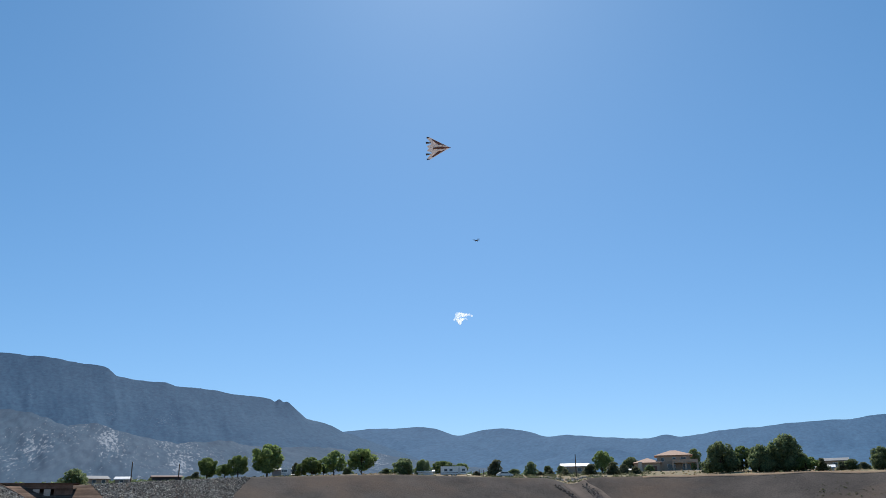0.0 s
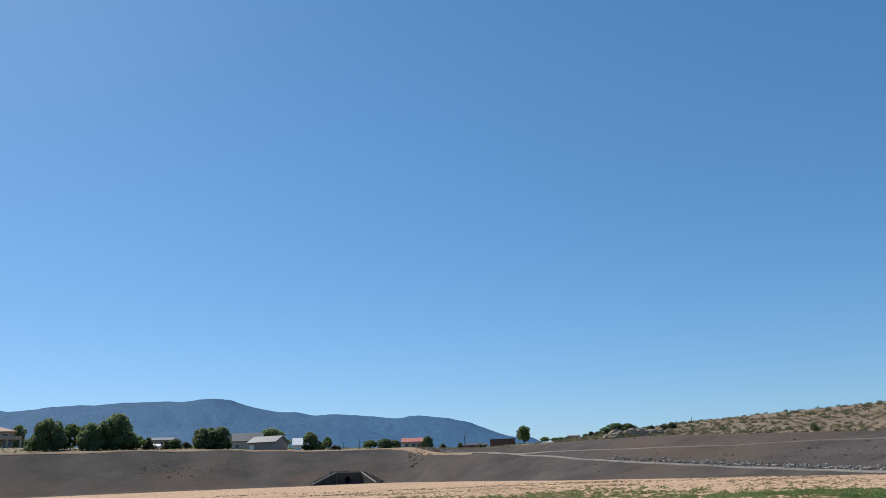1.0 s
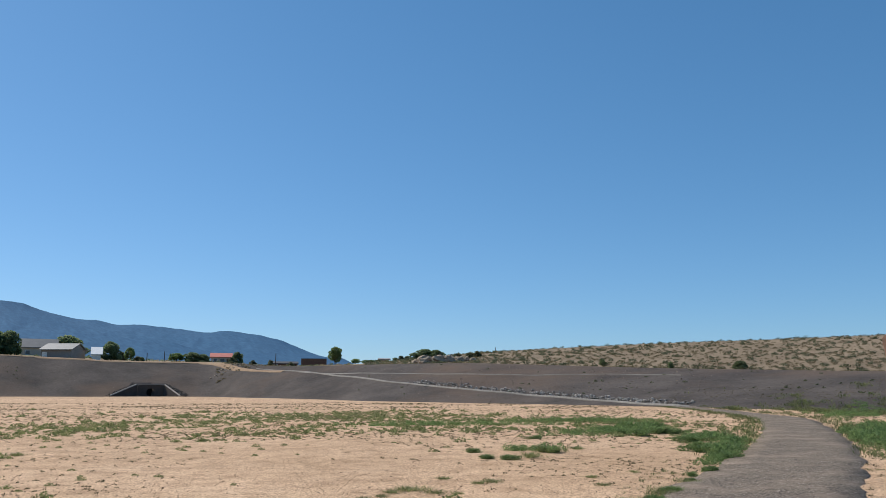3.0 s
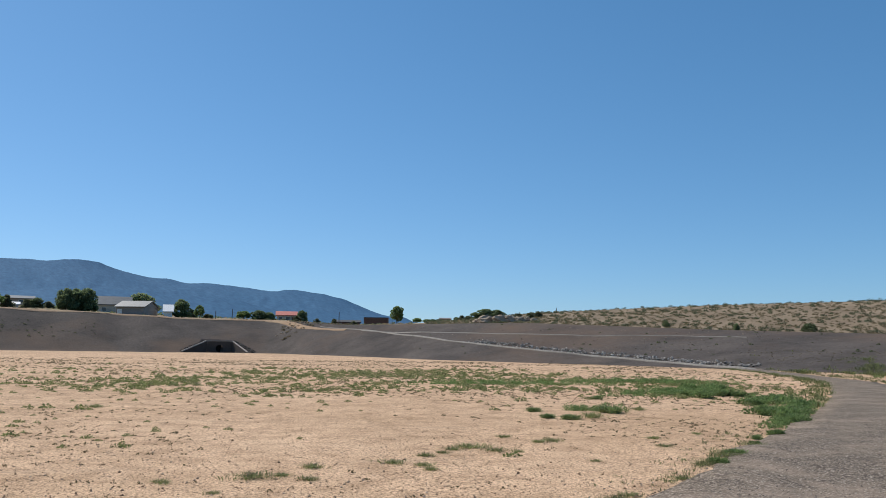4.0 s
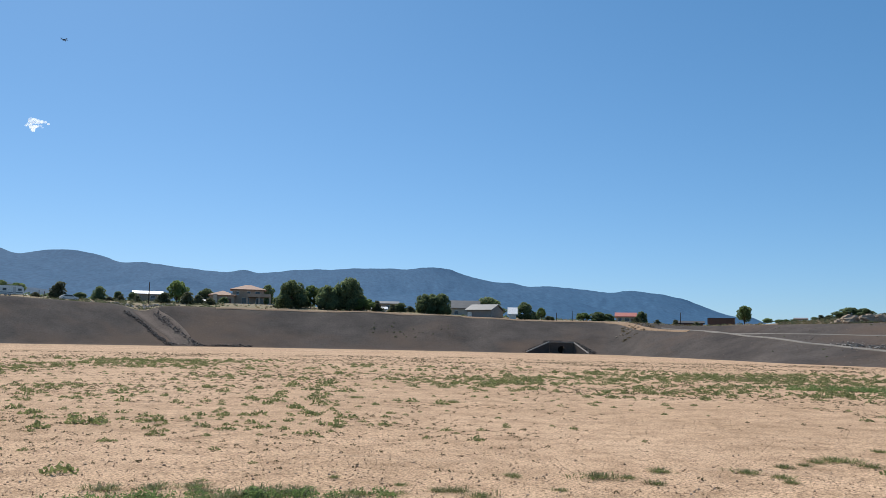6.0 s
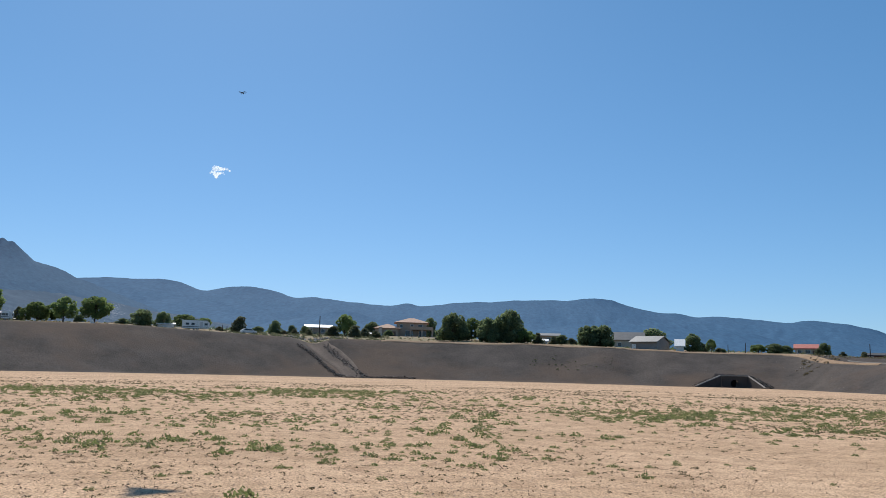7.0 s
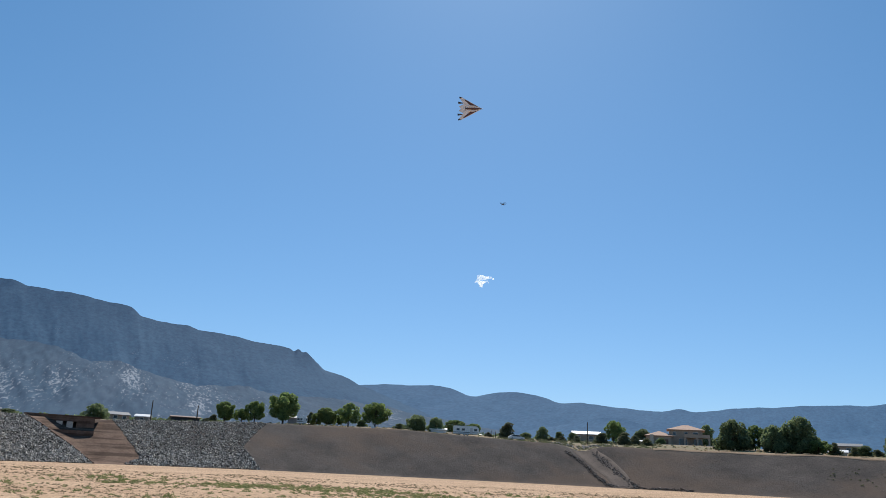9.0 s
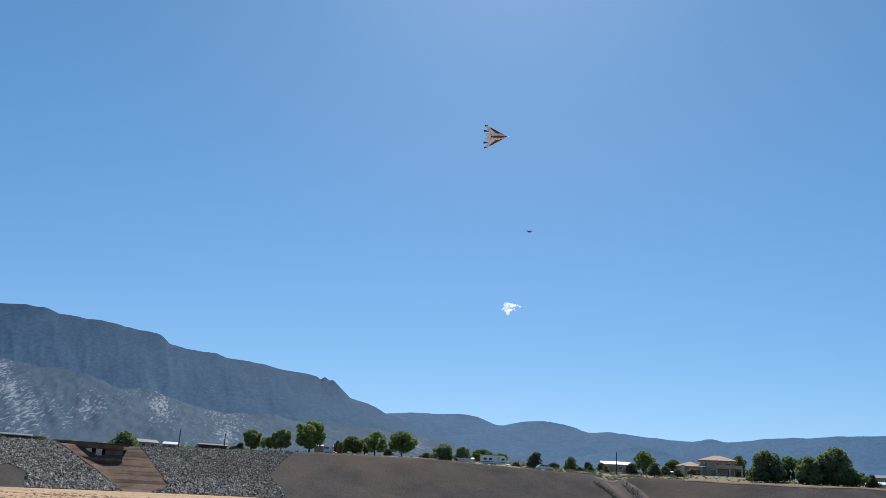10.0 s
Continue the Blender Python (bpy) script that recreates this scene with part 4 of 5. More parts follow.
# ---- houses ----
def villa():
    m = stand(-21.25, 285)
    t = thing("house", m, "two-storey tan stucco house with a clay tile hip roof", "house")
    sx = 285 * math.pi / 180
    x = lambda az: (az + 21.25) * sx
    part("wall", boxes((x(-21.45), x(-19.3), 0, 9, -2, 4.9)), STUCCO, t, "two-storey stucco block")
    part("roof", hip_roof(x(-21.62), x(-19.12), -0.8, 9.8, 4.9, 1.8, 0.16), TILE_ROOF, t)
    part("wall", boxes((x(-22.95), x(-21.3), -2.5, 6, -2, 2.6)), STUCCO, t, "one-storey wing")
    part("roof", hip_roof(x(-23.05), x(-21.15), -3.2, 6.5, 2.6, 1.7, 0.16), TILE_ROOF, t)
    part("tower", boxes((x(-22.7), x(-22.45), -3.6, -1.6, -2, 3.0), bevel=0.05), STUCCO_PALE, t)
    part("terrace", boxes((x(-20.5), x(-18.85), -3.0, 0.0, 2.4, 2.7), (x(-20.5), x(-18.85), -3.0, -2.8, 2.7, 3.5), (x(-18.9), x(-18.85), -2.8, 0, 2.7, 3.5), bevel=0.03), STUCCO, t)
    for az in (-20.45, -19.65, -18.9):
        part("pillar", boxes((x(az) - 0.3, x(az) + 0.3, -2.9, -2.3, -2, 2.4)), STUCCO, t)
    for az, z, w, h in ((-20.35, 3.2, 1.0, 1.1), (-19.75, 3.1, 1.5, 1.2), (-21.1, 3.2, 0.9, 1.0), (-20.55, 0.1, 2.4, 2.0), (-19.6, 0.1, 2.4, 2.0)):
        window(t, x(az), z, w, h, 0.0)
    window(t, x(-22.15), 0.3, 1.0, 1.5, -2.5)
    part("garage_door", boxes((x(-21.95), x(-21.5), -2.56, -2.46, -2, 1.6)), BROWN_PAINT, t)
    part("garden_wall", boxes((x(-21.9), x(-18.5), -7, -6.7, -2, -0.2)), STUCCO_PALE, t)


villa()


def gable_house(az, d, width, depth, wall_h, rise, wall, roof, name, label, windows=(), turn=0.0, along=True, door=None, lift=0.0):
    m = stand(az, d, polar(az, d).z + lift, turn)
    t = thing(name, m, label, "house" if name == "house" else "building")
    w = width / 2
    if along:
        part("wall", boxes((-w, w, 0, depth, -1.2, wall_h)), wall, t)
        roof_bm = prism([(-0.5, wall_h - 0.1), (depth / 2, wall_h + rise), (depth + 0.5, wall_h - 0.1), (depth + 0.5, wall_h + 0.1), (depth / 2, wall_h + rise + 0.22), (-0.5, wall_h + 0.1)], -w - 0.4, w + 0.4)
        bmesh.ops.rotate(roof_bm, verts=roof_bm.verts, cent=(0, 0, 0), matrix=Matrix.Rotation(radians(90), 3, "Z"))
        bmesh.ops.scale(roof_bm, verts=roof_bm.verts, vec=(-1, 1, 1))
        bmesh.ops.recalc_face_normals(roof_bm, faces=roof_bm.faces[:])
        part("roof", roof_bm, roof, t)
        for s in (-w, w - 0.2):
            g = prism([(0, wall_h - 0.05), (depth, wall_h - 0.05), (depth / 2, wall_h + rise)], s, s + 0.2)
            bmesh.ops.rotate(g, verts=g.verts, cent=(0, 0, 0), matrix=Matrix.Rotation(radians(90), 3, "Z"))
            bmesh.ops.scale(g, verts=g.verts, vec=(-1, 1, 1))
            bmesh.ops.recalc_face_normals(g, faces=g.faces[:])
            part("gable", g, wall, t)
    else:
        part("wall", prism([(-w, -1.2), (w, -1.2), (w, wall_h), (0, wall_h + rise), (-w, wall_h)], 0, depth), wall, t)
        part("roof", prism([(-w - 0.4, wall_h - 0.15), (0, wall_h + rise + 0.05), (w + 0.4, wall_h - 0.15), (w + 0.4, wall_h + 0.1), (0, wall_h + rise + 0.3), (-w - 0.4, wall_h + 0.1)], -0.4, depth + 0.4), roof, t)
    for x, z, ww, hh in windows:
        window(t, x, z, ww, hh, 0.0)
    if door:
        part("door", boxes((door[0], door[1], -0.06, 0.04, -1.0, door[2])), door[3], t)
    return t


gable_house(-58.5, 242, 5.0, 7, 1.3, 0.8, STUCCO, GREY_ROOF, "house", "small tan house with a pale metal roof", ((-1.2, 0.3, 0.9, 0.8), (1.2, 0.3, 0.9, 0.8)), 12)
gable_house(-57.15, 244, 3.4, 5, 1.0, 0.6, GREY_SIDING, WHITE_PAINT, "shed", "small grey shed with a pale roof", ((0, 0.2, 0.8, 0.6),), -8)
gable_house(-54.4, 236, 7.4, 5, 1.6, 0.3, CHARCOAL, BROWN_PAINT, "shed", "long low charcoal shed behind the riprap", (), 3, True, None, -0.6)
gable_house(-66.3, 236, 7, 6, 2.0, 0.4, CHARCOAL, GREY_ROOF, "shed", "low dark shed on the crest", (), 0, True, None, -0.9)
gable_house(-47.0, 250, 5.8, 6, 1.8, 0.5, GREY_SIDING, GREY_ROOF, "house", "low grey house half hidden behind a tree", ((1.5, 0.5, 0.9, 0.8),))
gable_house(-37.2, 228, 4.2, 5, 0.8, 0.35, WHITE_PAINT, WHITE_PAINT, "shed", "low white shed among dark trees", ())
gable_house(-26.96, 262, 8.4, 7, 1.6, 0.9, STUCCO, WHITE_PAINT, "house", "low house with a broad white roof", ((-2.5, 0.2, 1.2, 0.9), (1.5, 0.2, 1.2, 0.9)), 0, True, None, 0.6)
gable_house(-23.45, 245, 2.2, 3, 1.0, 0.3, WHITE_PAINT, WHITE_PAINT, "shed", "tiny white shed beside the villa", ())
gable_house(-11.2, 232, 4.0, 5, 0.8, 0.6, WHITE_PAINT, WHITE_PAINT, "shed", "low white-roofed shed behind the crest", ())
gable_house(-10.6, 275, 7.0, 6, 2.2, 0.8, STUCCO, GREY_ROOF, "house", "distant tan house behind bushes", ((0, 0.8, 1.2, 0.9),))
gable_house(-5.1, 240, 8.5, 7, 2.2, 2.3, STUCCO_PALE, GREY_ROOF, "house", "pale house with a grey shingle gable roof", ((-2.6, 0.4, 1.0, 1.0), (1.8, 0.4, 1.0, 1.0)), 0)
gable_house(-4.1, 214, 7.4, 7, 1.9, 1.5, GREY_SIDING, GREY_ROOF, "shed", "long grey metal shed with a pale roof", (), -28, True, (-3.4, -2.2, 1.4, WHITE_PAINT))
gable_house(-1.7, 214, 1.9, 6.5, 1.0, 1.75, WHITE_PAINT, WHITE_PAINT, "shed", "narrow white shed with a bright white roof", (), 0, True, None, 0.3)
gable_house(6.2, 238, 5.6, 6, 1.5, 1.1, STUCCO_PALE, RED_ROOF, "house", "small pale house with a bright red roof", ((-1.7, 0.2, 0.9, 0.9), (0.3, 0.2, 1.2, 0.9)), 0, True, (1.5, 2.3, 1.0, BROWN_PAINT))
gable_house(10.4, 230, 7.4, 5, 0.9, 0.5, BROWN_PAINT, CHARCOAL, "shed", "long low dark brown shed", ((-2, 0.1, 0.8, 0.5),))
gable_house(17.4, 230, 2.8, 4, 1.3, 0.2, STUCCO, GREY_SIDING, "shed", "small boxy tan shed on the skyline", ((0, 0.4, 0.7, 0.5),))


def container():
    m = stand(12.45, 206, turn=-6)
    t = thing("storage_container", m, "rusty brown steel storage container", "container")
    part("body", boxes((-3.1, 3.1, 0, 2.4, 0.0, 1.75), bevel=0.04), BROWN_PAINT, t)
    for k in range(16):
        x = -2.9 + k * 0.385
        part("rib", boxes((x, x + 0.16, -0.06, 0.0, 0.12, 1.62)), BROWN_PAINT, t)
    part("roof_edge", boxes((-3.15, 3.15, -0.08, 2.48, 1.75, 1.85)), CHARCOAL, t)


container()


def wheel(parent, x, y, z, r=0.32, w=0.2):
    bm = bmesh.new()
    tube(bm, (x, y - w / 2, z), (x, y + w / 2, z), r, r, 16)
    tyre = part("wheel", bm, RUBBER, parent, "black rubber tyre")
    bm = bmesh.new()
    tube(bm, (x, y - w / 2 - 0.01, z), (x, y + w / 2, z), r * 0.55, r * 0.55, 12)
    part("rim", bm, STEEL, tyre)


def travel_trailer(az, d, length, height, label):
    p = polar(az, d)
    t = thing("travel_trailer", pose(p.x, p.y, p.z, 0, 0, -az), label, "trailer")
    w = length / 2
    outline = [(-w, 0.45), (w * 0.86, 0.45), (w, 0.9), (w * 0.97, height * 0.8), (w * 0.8, height), (-w * 0.95, height), (-w, height * 0.9)]
    bm = prism(outline, 0, 2.2)
    bmesh.ops.bevel(bm, geom=bm.edges[:], offset=0.06, segments=2, affect="EDGES")
    part("body", bm, WHITE_PAINT, t)
    for x in (-w * 0.62, -w * 0.22, w * 0.72):
        window(t, x, height * 0.52, 0.75, 0.5, -0.01, STEEL)
    part("door", boxes((w * 0.3, w * 0.3 + 0.65, -0.04, 0.02, 0.5, height * 0.86), bevel=0.02), STEEL, t)
    part("stripe", boxes((-w * 0.98, w * 0.9, -0.015, 0.0, 0.78, 0.92)), CHARCOAL, t)
    for x in (-0.4, 0.4):
        wheel(t, x, 0.15, 0.32)
    bm = bmesh.new()
    tube(bm, (w * 0.95, 1.1, 0.5), (w + 0.9, 1.1, 0.45), 0.06, 0.05, 8)
    part("hitch", bm, STEEL, t)
    part("roof_vent", boxes((-0.4, 0.1, 0.8, 1.3, height, height + 0.15), bevel=0.03), STEEL, t)
    return t


travel_trailer(-35.25, 216, 6.9, 2.5, "white travel trailer parked on the embankment crest")
travel_trailer(-46.7, 213, 2.6, 2.2, "small white camper parked under a tree")


def parked_car(az, d):
    p = polar(az, d)
    t = thing("car", pose(p.x, p.y, p.z, 0, 0, -az + 12), "white car parked behind the crest", "car")
    bm = prism([(-2.1, 0.35), (2.1, 0.35), (2.1, 0.8), (1.3, 0.92), (0.6, 1.4), (-1.1, 1.42), (-1.9, 0.95), (-2.1, 0.85)], 0, 1.7)
    bmesh.ops.bevel(bm, geom=bm.edges[:], offset=0.08, segments=2, affect="EDGES")
    part("body", bm, WHITE_PAINT, t)
    part("window", prism([(-1.5, 0.95), (1.05, 0.95), (0.5, 1.33), (-1.0, 1.34)], -0.02, 0.05), GLASS, t, "dark side glass")
    for x in (-1.3, 1.3):
        wheel(t, x, 0.1, 0.33)
        wheel(t, x, 1.6, 0.33)


parked_car(-31.7, 216)


def utility_pole(az, d, top, arms=True, r=0.16):
    p = polar(az, d)
    h = top - p.z
    t = thing("utility_pole", pose(p.x, p.y, p.z, 0, 0, -az), "dark wooden utility pole behind the embankment", "pole")
    bm = bmesh.new()
    tube(bm, (0, 0, -0.6), (0, 0, h), r, r * 0.7, 10)
    part("pole", bm, WOOD_POLE, t)
    if arms:
        arm = part("crossarm", boxes((-0.75, 0.75, -0.08, 0.08, h - 0.75, h - 0.6)), WOOD_POLE, t)
        for x in (-0.65, 0.65):
            bm = bmesh.new()
            tube(bm, (x, 0, h - 0.6), (x, 0, h - 0.42), 0.05, 0.03, 8)
            part("insulator", bm, STEEL, arm)


for az, d, top, arms in ((-56.6, 222, 15.3, False), (-53.68, 222, 14.8, False), (-26.88, 225, 16.3, False), (1.4, 216, 10.4, False), (2.5, 216, 10.9, False), (9.85, 210, 10.6, False), (25.3, 240, 14.0, False), (-33.5, 225, 12.9, False), (-33.2, 225, 12.7, False)):
    utility_pole(az, d, top, arms, 0.16 if top > 14 or arms else 0.11)


def white_sheet():
    m = stand(-41.75, 210)
    t = thing("sign_board", m, "small white board leaning on the crest", "board")
    part("board", prism([(-0.5, 0), (0.55, 0), (0.3, 0.5), (-0.35, 1.25)], 0, 0.06), WHITE_PAINT, t)
    part("stake", boxes((-0.38, -0.3, 0.06, 0.14, -0.3, 1.2)), WOOD_POLE, t)


white_sheet()


# ---- boulders on the rim ----
def boulder(az, d, size, seed, squash=0.6):
    p = polar(az, d)
    bm = bmesh.new()
    bmesh.ops.create_icosphere(bm, subdivisions=3, radius=0.5)
    for v in bm.verts:
        n = v.co.normalized()
        v.co = n * (0.42 + 0.16 * noise.fractal(n * 1.6 + Vector((seed, 0, 0)), 0.8, 2.1, 4))
        v.co = Vector((v.co.x * size, v.co.y * size * 0.8, v.co.z * size * squash))
    me = bpy.data.meshes.new("boulder")
    bm.to_mesh(me)
    bm.free()
    me.materials.append(BOULDER)
    ob = new("boulder", me)
    ob.location = (p.x, p.y, p.z + size * squash * 0.22)
    tagged(ob, "large weathered tan boulder on the hill edge", "boulder", "boulders on the hill edge")


for k, (az, d, s) in enumerate(((21.3, 149, 2.7), (22.0, 149, 2.4), (20.3, 149, 2.9), (22.7, 149, 2.0), (23.2, 150, 1.6), (19.7, 152, 1.6), (23.7, 149, 1.2))):
    boulder(az, d, s * 1.3, k * 3.1)


# ---- leaning post ----
def leaning_post():
    d = 9.0
    a = radians(51.95)
    m = pose(d * math.sin(a), d * math.cos(a), 0, 0, 0, -51.75) @ pose(0, 0, 0, 0, -7, 0)
    t = thing("wooden_post", m, "leaning orange-brown wooden post beside the trail", "post")
    part("plank", prism([(0.0, -0.3), (0.2, -0.3), (0.2, 2.31), (0.12, 2.33), (0.0, 2.22)], 0, 0.09), POST_WOOD, t)
    part("plank", prism([(0.206, -0.3), (0.4, -0.3), (0.4, 2.35), (0.206, 2.32)], 0.004, 0.086), POST_WOOD, t)
    for z in (0.9, 1.75):
        part("rail", boxes((0.02, 0.39, -0.05, -0.001, z, z + 0.1)), POST_WOOD, t)


leaning_post()


# ---- weeds and grass ----
def blades(rng, roots, heights, count, spread, width):
    """Grass tufts: count narrow bent blades at each root."""
    n = len(roots)
    roots = np.repeat(np.array(roots, float), count, 0)
    h = np.repeat(np.array(heights, float), count) * rng.uniform(0.45, 1.15, n * count)
    ang = rng.uniform(0, 2 * math.pi, n * count)
    out = np.stack([np.cos(ang), np.sin(ang), np.zeros_like(ang)], 1)
    side = np.stack([-np.sin(ang), np.cos(ang), np.zeros_like(ang)], 1)
    lean = rng.uniform(0.3, 1.35, n * count)[:, None]
    s = np.repeat(np.array(heights, float), count)[:, None]
    base = roots + out * (rng.random(n * count)[:, None] * spread * s)
    w = (width * rng.uniform(0.6, 1.3, n * count))[:, None] * s
    up = np.array([[0, 0, 1.0]])
    mid = base + out * lean * h[:, None] * 0.35 + up * h[:, None] * 0.6
    tip = base + out * lean * h[:, None] * 0.9 + up * h[:, None] * (1 - 0.42 * lean)
    quad = np.stack([base - side * w * 0.5, mid - side * w, tip, mid + side * w], 1)
    return quad.reshape(-1, 3), np.arange(4 * n * count).reshape(-1, 4)


ROAD_DENSE = np.array([(p.x, p.y) for p in catmull(ROAD_LINE, 0.5)])


def off_road(x, y, margin=1.55):
    return float(np.min(np.hypot(ROAD_DENSE[:, 0] - x, ROAD_DENSE[:, 1] - y))) > margin


def green(x, y):
    """How green the basin floor is at this place, from 0 to 1, and how tall the plants stand."""
    az, d = math.degrees(math.atan2(x, y)), math.hypot(x, y)
    n1 = noise.fractal((x * 0.09, y * 0.09, 2), 0.8, 2.1, 4)
    n2 = noise.fractal((x * 0.35, y * 0.35, 5), 0.8, 2.1, 3)
    g = 0.0
    if -12 < az < 44:
        lo = float(np.interp(az, (-12, -4, 4, 20, 30, 38, 44), (34, 32, 29, 33, 33, 30, 30)))
        hi = float(np.interp(az, (-12, -4, 4, 20, 30, 44), (38, 46, 60, 66, 58, 44)))
        k = min(1, max(0, (d - lo + 3) / 4)) * min(1, max(0, (hi - d) / 8)) * min(1, (az + 12) / 6)
        g = max(g, k * (0.62 + 0.9 * n1 + 0.35 * n2))
        g = max(g, 0.22 * min(1, max(0, (d - lo + 12) / 8)) * (d < hi) * (n2 > 0.05))
    if -60 < az < -18:
        k = min(1, max(0, (d - 44) / 8)) * min(1, max(0, (72 - d) / 10))
        g = max(g, k * (0.42 + 0.9 * n1 + 0.4 * n2))
    if -70 < az < 2 and 12 < d < 36:
        k = min(1, (d - 12) / 5) * min(1, (36 - d) / 6) * min(1, max(0, (-5 - az) / 9))
        g = max(g, k * (0.36 + 0.35 * n1 + 0.45 * n2))
    if 42 < az < 62 and 26 < d < 45:
        g = max(g, 0.85 if off_road(x, y, 2.0) and az > 47 else 0.0)
    if az < 4 and 13 < d < 62:
        g = max(g, 0.2 * min(1, max(0, (4 - az) / 12)) * (0.5 + n2 + 0.4 * n1))
    if -4 < az < 40 and 24 < d < 60:
        g = max(g, 0.09)
    return min(1.0, max(0.012 if 9 < d < 110 else 0, g))


def mats(name, label, category, spots, mat, seed, leaves, leaf, flat):
    """Low spreading clumps of small leaves; spots: rows of x, y, z, radius."""
    rng = np.random.default_rng(seed)
    spots = np.repeat(np.array(spots), leaves, 0)
    n = len(spots)
    ang, r = rng.uniform(0, 2 * math.pi, n), rng.random(n) ** 0.6
    s = spots[:, 3]
    c = spots[:, :3] + np.stack([np.cos(ang) * r * s, np.sin(ang) * r * s, s * flat * rng.random(n) * (1.1 - r * r)], 1)
    v, f = leaf_cloud(rng, c, s * leaf)
    v[:, 2] = np.maximum(v[:, 2], np.repeat(spots[:, 2], 4) - 0.004)
    ob = mesh_object(name, v.tolist(), f.tolist(), [mat], smooth=False)
    tagged(ob, label, category, kind="stuff")


def build_grass():
    """Single low clumps, kept apart from one another, where the floor is green."""
    rng = np.random.default_rng(12)
    spots = []
    cell = 0.46
    for i in range(-150, 140):
        for j in range(8, 166):
            x, y = (i + rng.uniform(0.1, 0.9)) * cell, (j + rng.uniform(0.1, 0.9)) * cell
            az, d, chance, grow = math.degrees(math.atan2(x, y)), math.hypot(x, y), rng.random(), rng.random()
            if not (-72 < az < 62 and 10 < d < 76) or chance > 0.85 * green(x, y) or not off_road(x, y):
                continue
            spots.append((x, y, ground(x, y), (0.06 + 0.09 * grow + 0.12 * grow ** 6) * (1.25 if d > 30 else 0.95)))
    mats("grass", "sparse green weeds and grass on the sandy floor", "grass", spots, WEED, 13, 60, 0.17, 0.55)


build_grass()


def build_green_patches():
    """Dense low weeds: rows of centre, half length, half breadth, bearing of the long side, number of clumps, size."""
    rng = np.random.default_rng(19)
    spots = []
    for x0, y0, a, b, bearing, count, size in ((26.5, 22.2, 7.0, 1.6, 48, 420, 0.3), (33.0, 27.0, 4.0, 2.2, 48, 200, 0.3), (51, 45, 11, 2.0, 52, 230, 0.32),
                                               (19.7, 24.0, 1.6, 0.7, 52, 90, 0.26), (19.2, 22.0, 1.3, 0.45, 44, 50, 0.24), (14.0, 16.6, 2.6, 0.35, 43, 60, 0.18), (16.8, 19.4, 2.0, 0.5, 43, 70, 0.24),
                                               (23.6, 38.5, 4.0, 1.5, 105, 170, 0.26), (19.5, 29.0, 3.6, 1.1, 60, 150, 0.26), (14.5, 36.5, 5.0, 1.4, 95, 120, 0.24), (11.0, 20.9, 0.8, 0.5, 90, 26, 0.2), (-3.3, 8.55, 1.7, 0.22, 72, 70, 0.11)):
        for k in range(count):
            u, v = rng.normal() * a * 0.5, rng.normal() * b * 0.5
            c, s_ = math.sin(radians(bearing)), math.cos(radians(bearing))
            x, y = x0 + u * c + v * s_, y0 + u * s_ - v * c
            if off_road(x, y, 1.65):
                spots.append((x, y, ground(x, y), size * rng.uniform(0.6, 1.25)))
    mats("weed_patches", "dense bright green weed patches beside the gravel road", "weeds", spots, LUSH_WEED, 20, 80, 0.12, 0.8)


build_green_patches()


def build_verge():
    """Taller weeds along the edges of the trail, and green growth on the slope beyond it."""
    rng = np.random.default_rng(14)
    roots, heights = [], []
    line = catmull(ROAD_LINE, 0.4)
    for i in range(2, len(line) - 2):
        p = line[i]
        d = line[i + 1] - line[i - 1]
        side = Vector((d.y, -d.x, 0)).normalized()
        for s in (-1, 1):
            dens = 2 if (s < 0 and 14 < p.y < 30) or (s > 0 and p.y > 14) else 3.0 if s < 0 else 0.8
            if 0.25 + noise.noise((p.x * 0.25, p.y * 0.25, s * 9)) < 0:
                dens *= 0.3
            for k in range(rng.poisson(dens)):
                o = 1.45 + abs(rng.normal()) * (0.5 if s < 0 else 1.1)
                x, y = p.x + side.x * o * s, p.y + side.y * o * s
                if off_road(x, y, 1.4):
                    roots.append((x, y, ground(x, y)))
                    heights.append(rng.uniform(0.12, 0.3) * (0.9 if p.y > 16 else 0.36))
    while len(roots) < 3000:
        az, u = rng.uniform(38, 62), rng.random()
        foot, top = profile(az)[:2]
        d = foot - 8 + (top - foot + 6) * u
        g = 0.5 + noise.fractal((az * 0.5, d * 0.12, 3), 0.8, 2.1, 3) + (az - 50) * 0.05 - u * 1.3
        if rng.random() < g:
            p = polar(az, d)
            roots.append(tuple(p))
            heights.append(rng.uniform(0.2, 0.5))
    v, f = blades(rng, roots, heights, 14, 1.5, 0.07)
    ob = mesh_object("verge_weeds", v.tolist(), f.tolist(), [WEED], smooth=False)
    tagged(ob, "green weeds growing along the trail edges and slope", "weeds", kind="stuff")


build_verge()


def weed_plant(seed):
    rng = np.random.default_rng(seed)
    root = new("weed")
    pts = [(rng.normal() * 0.42, rng.normal() * 0.32, 0) for k in range(26)]
    v, f = blades(rng, pts, rng.uniform(0.3, 0.8, 26), 14, 0.7, 0.03)
    me = bpy.data.meshes.new("leaves")
    me.from_pydata(v.tolist(), [], f.tolist())
    me.materials.append(WEED)
    ob = new("leaves", me)
    ob.parent = root
    return root


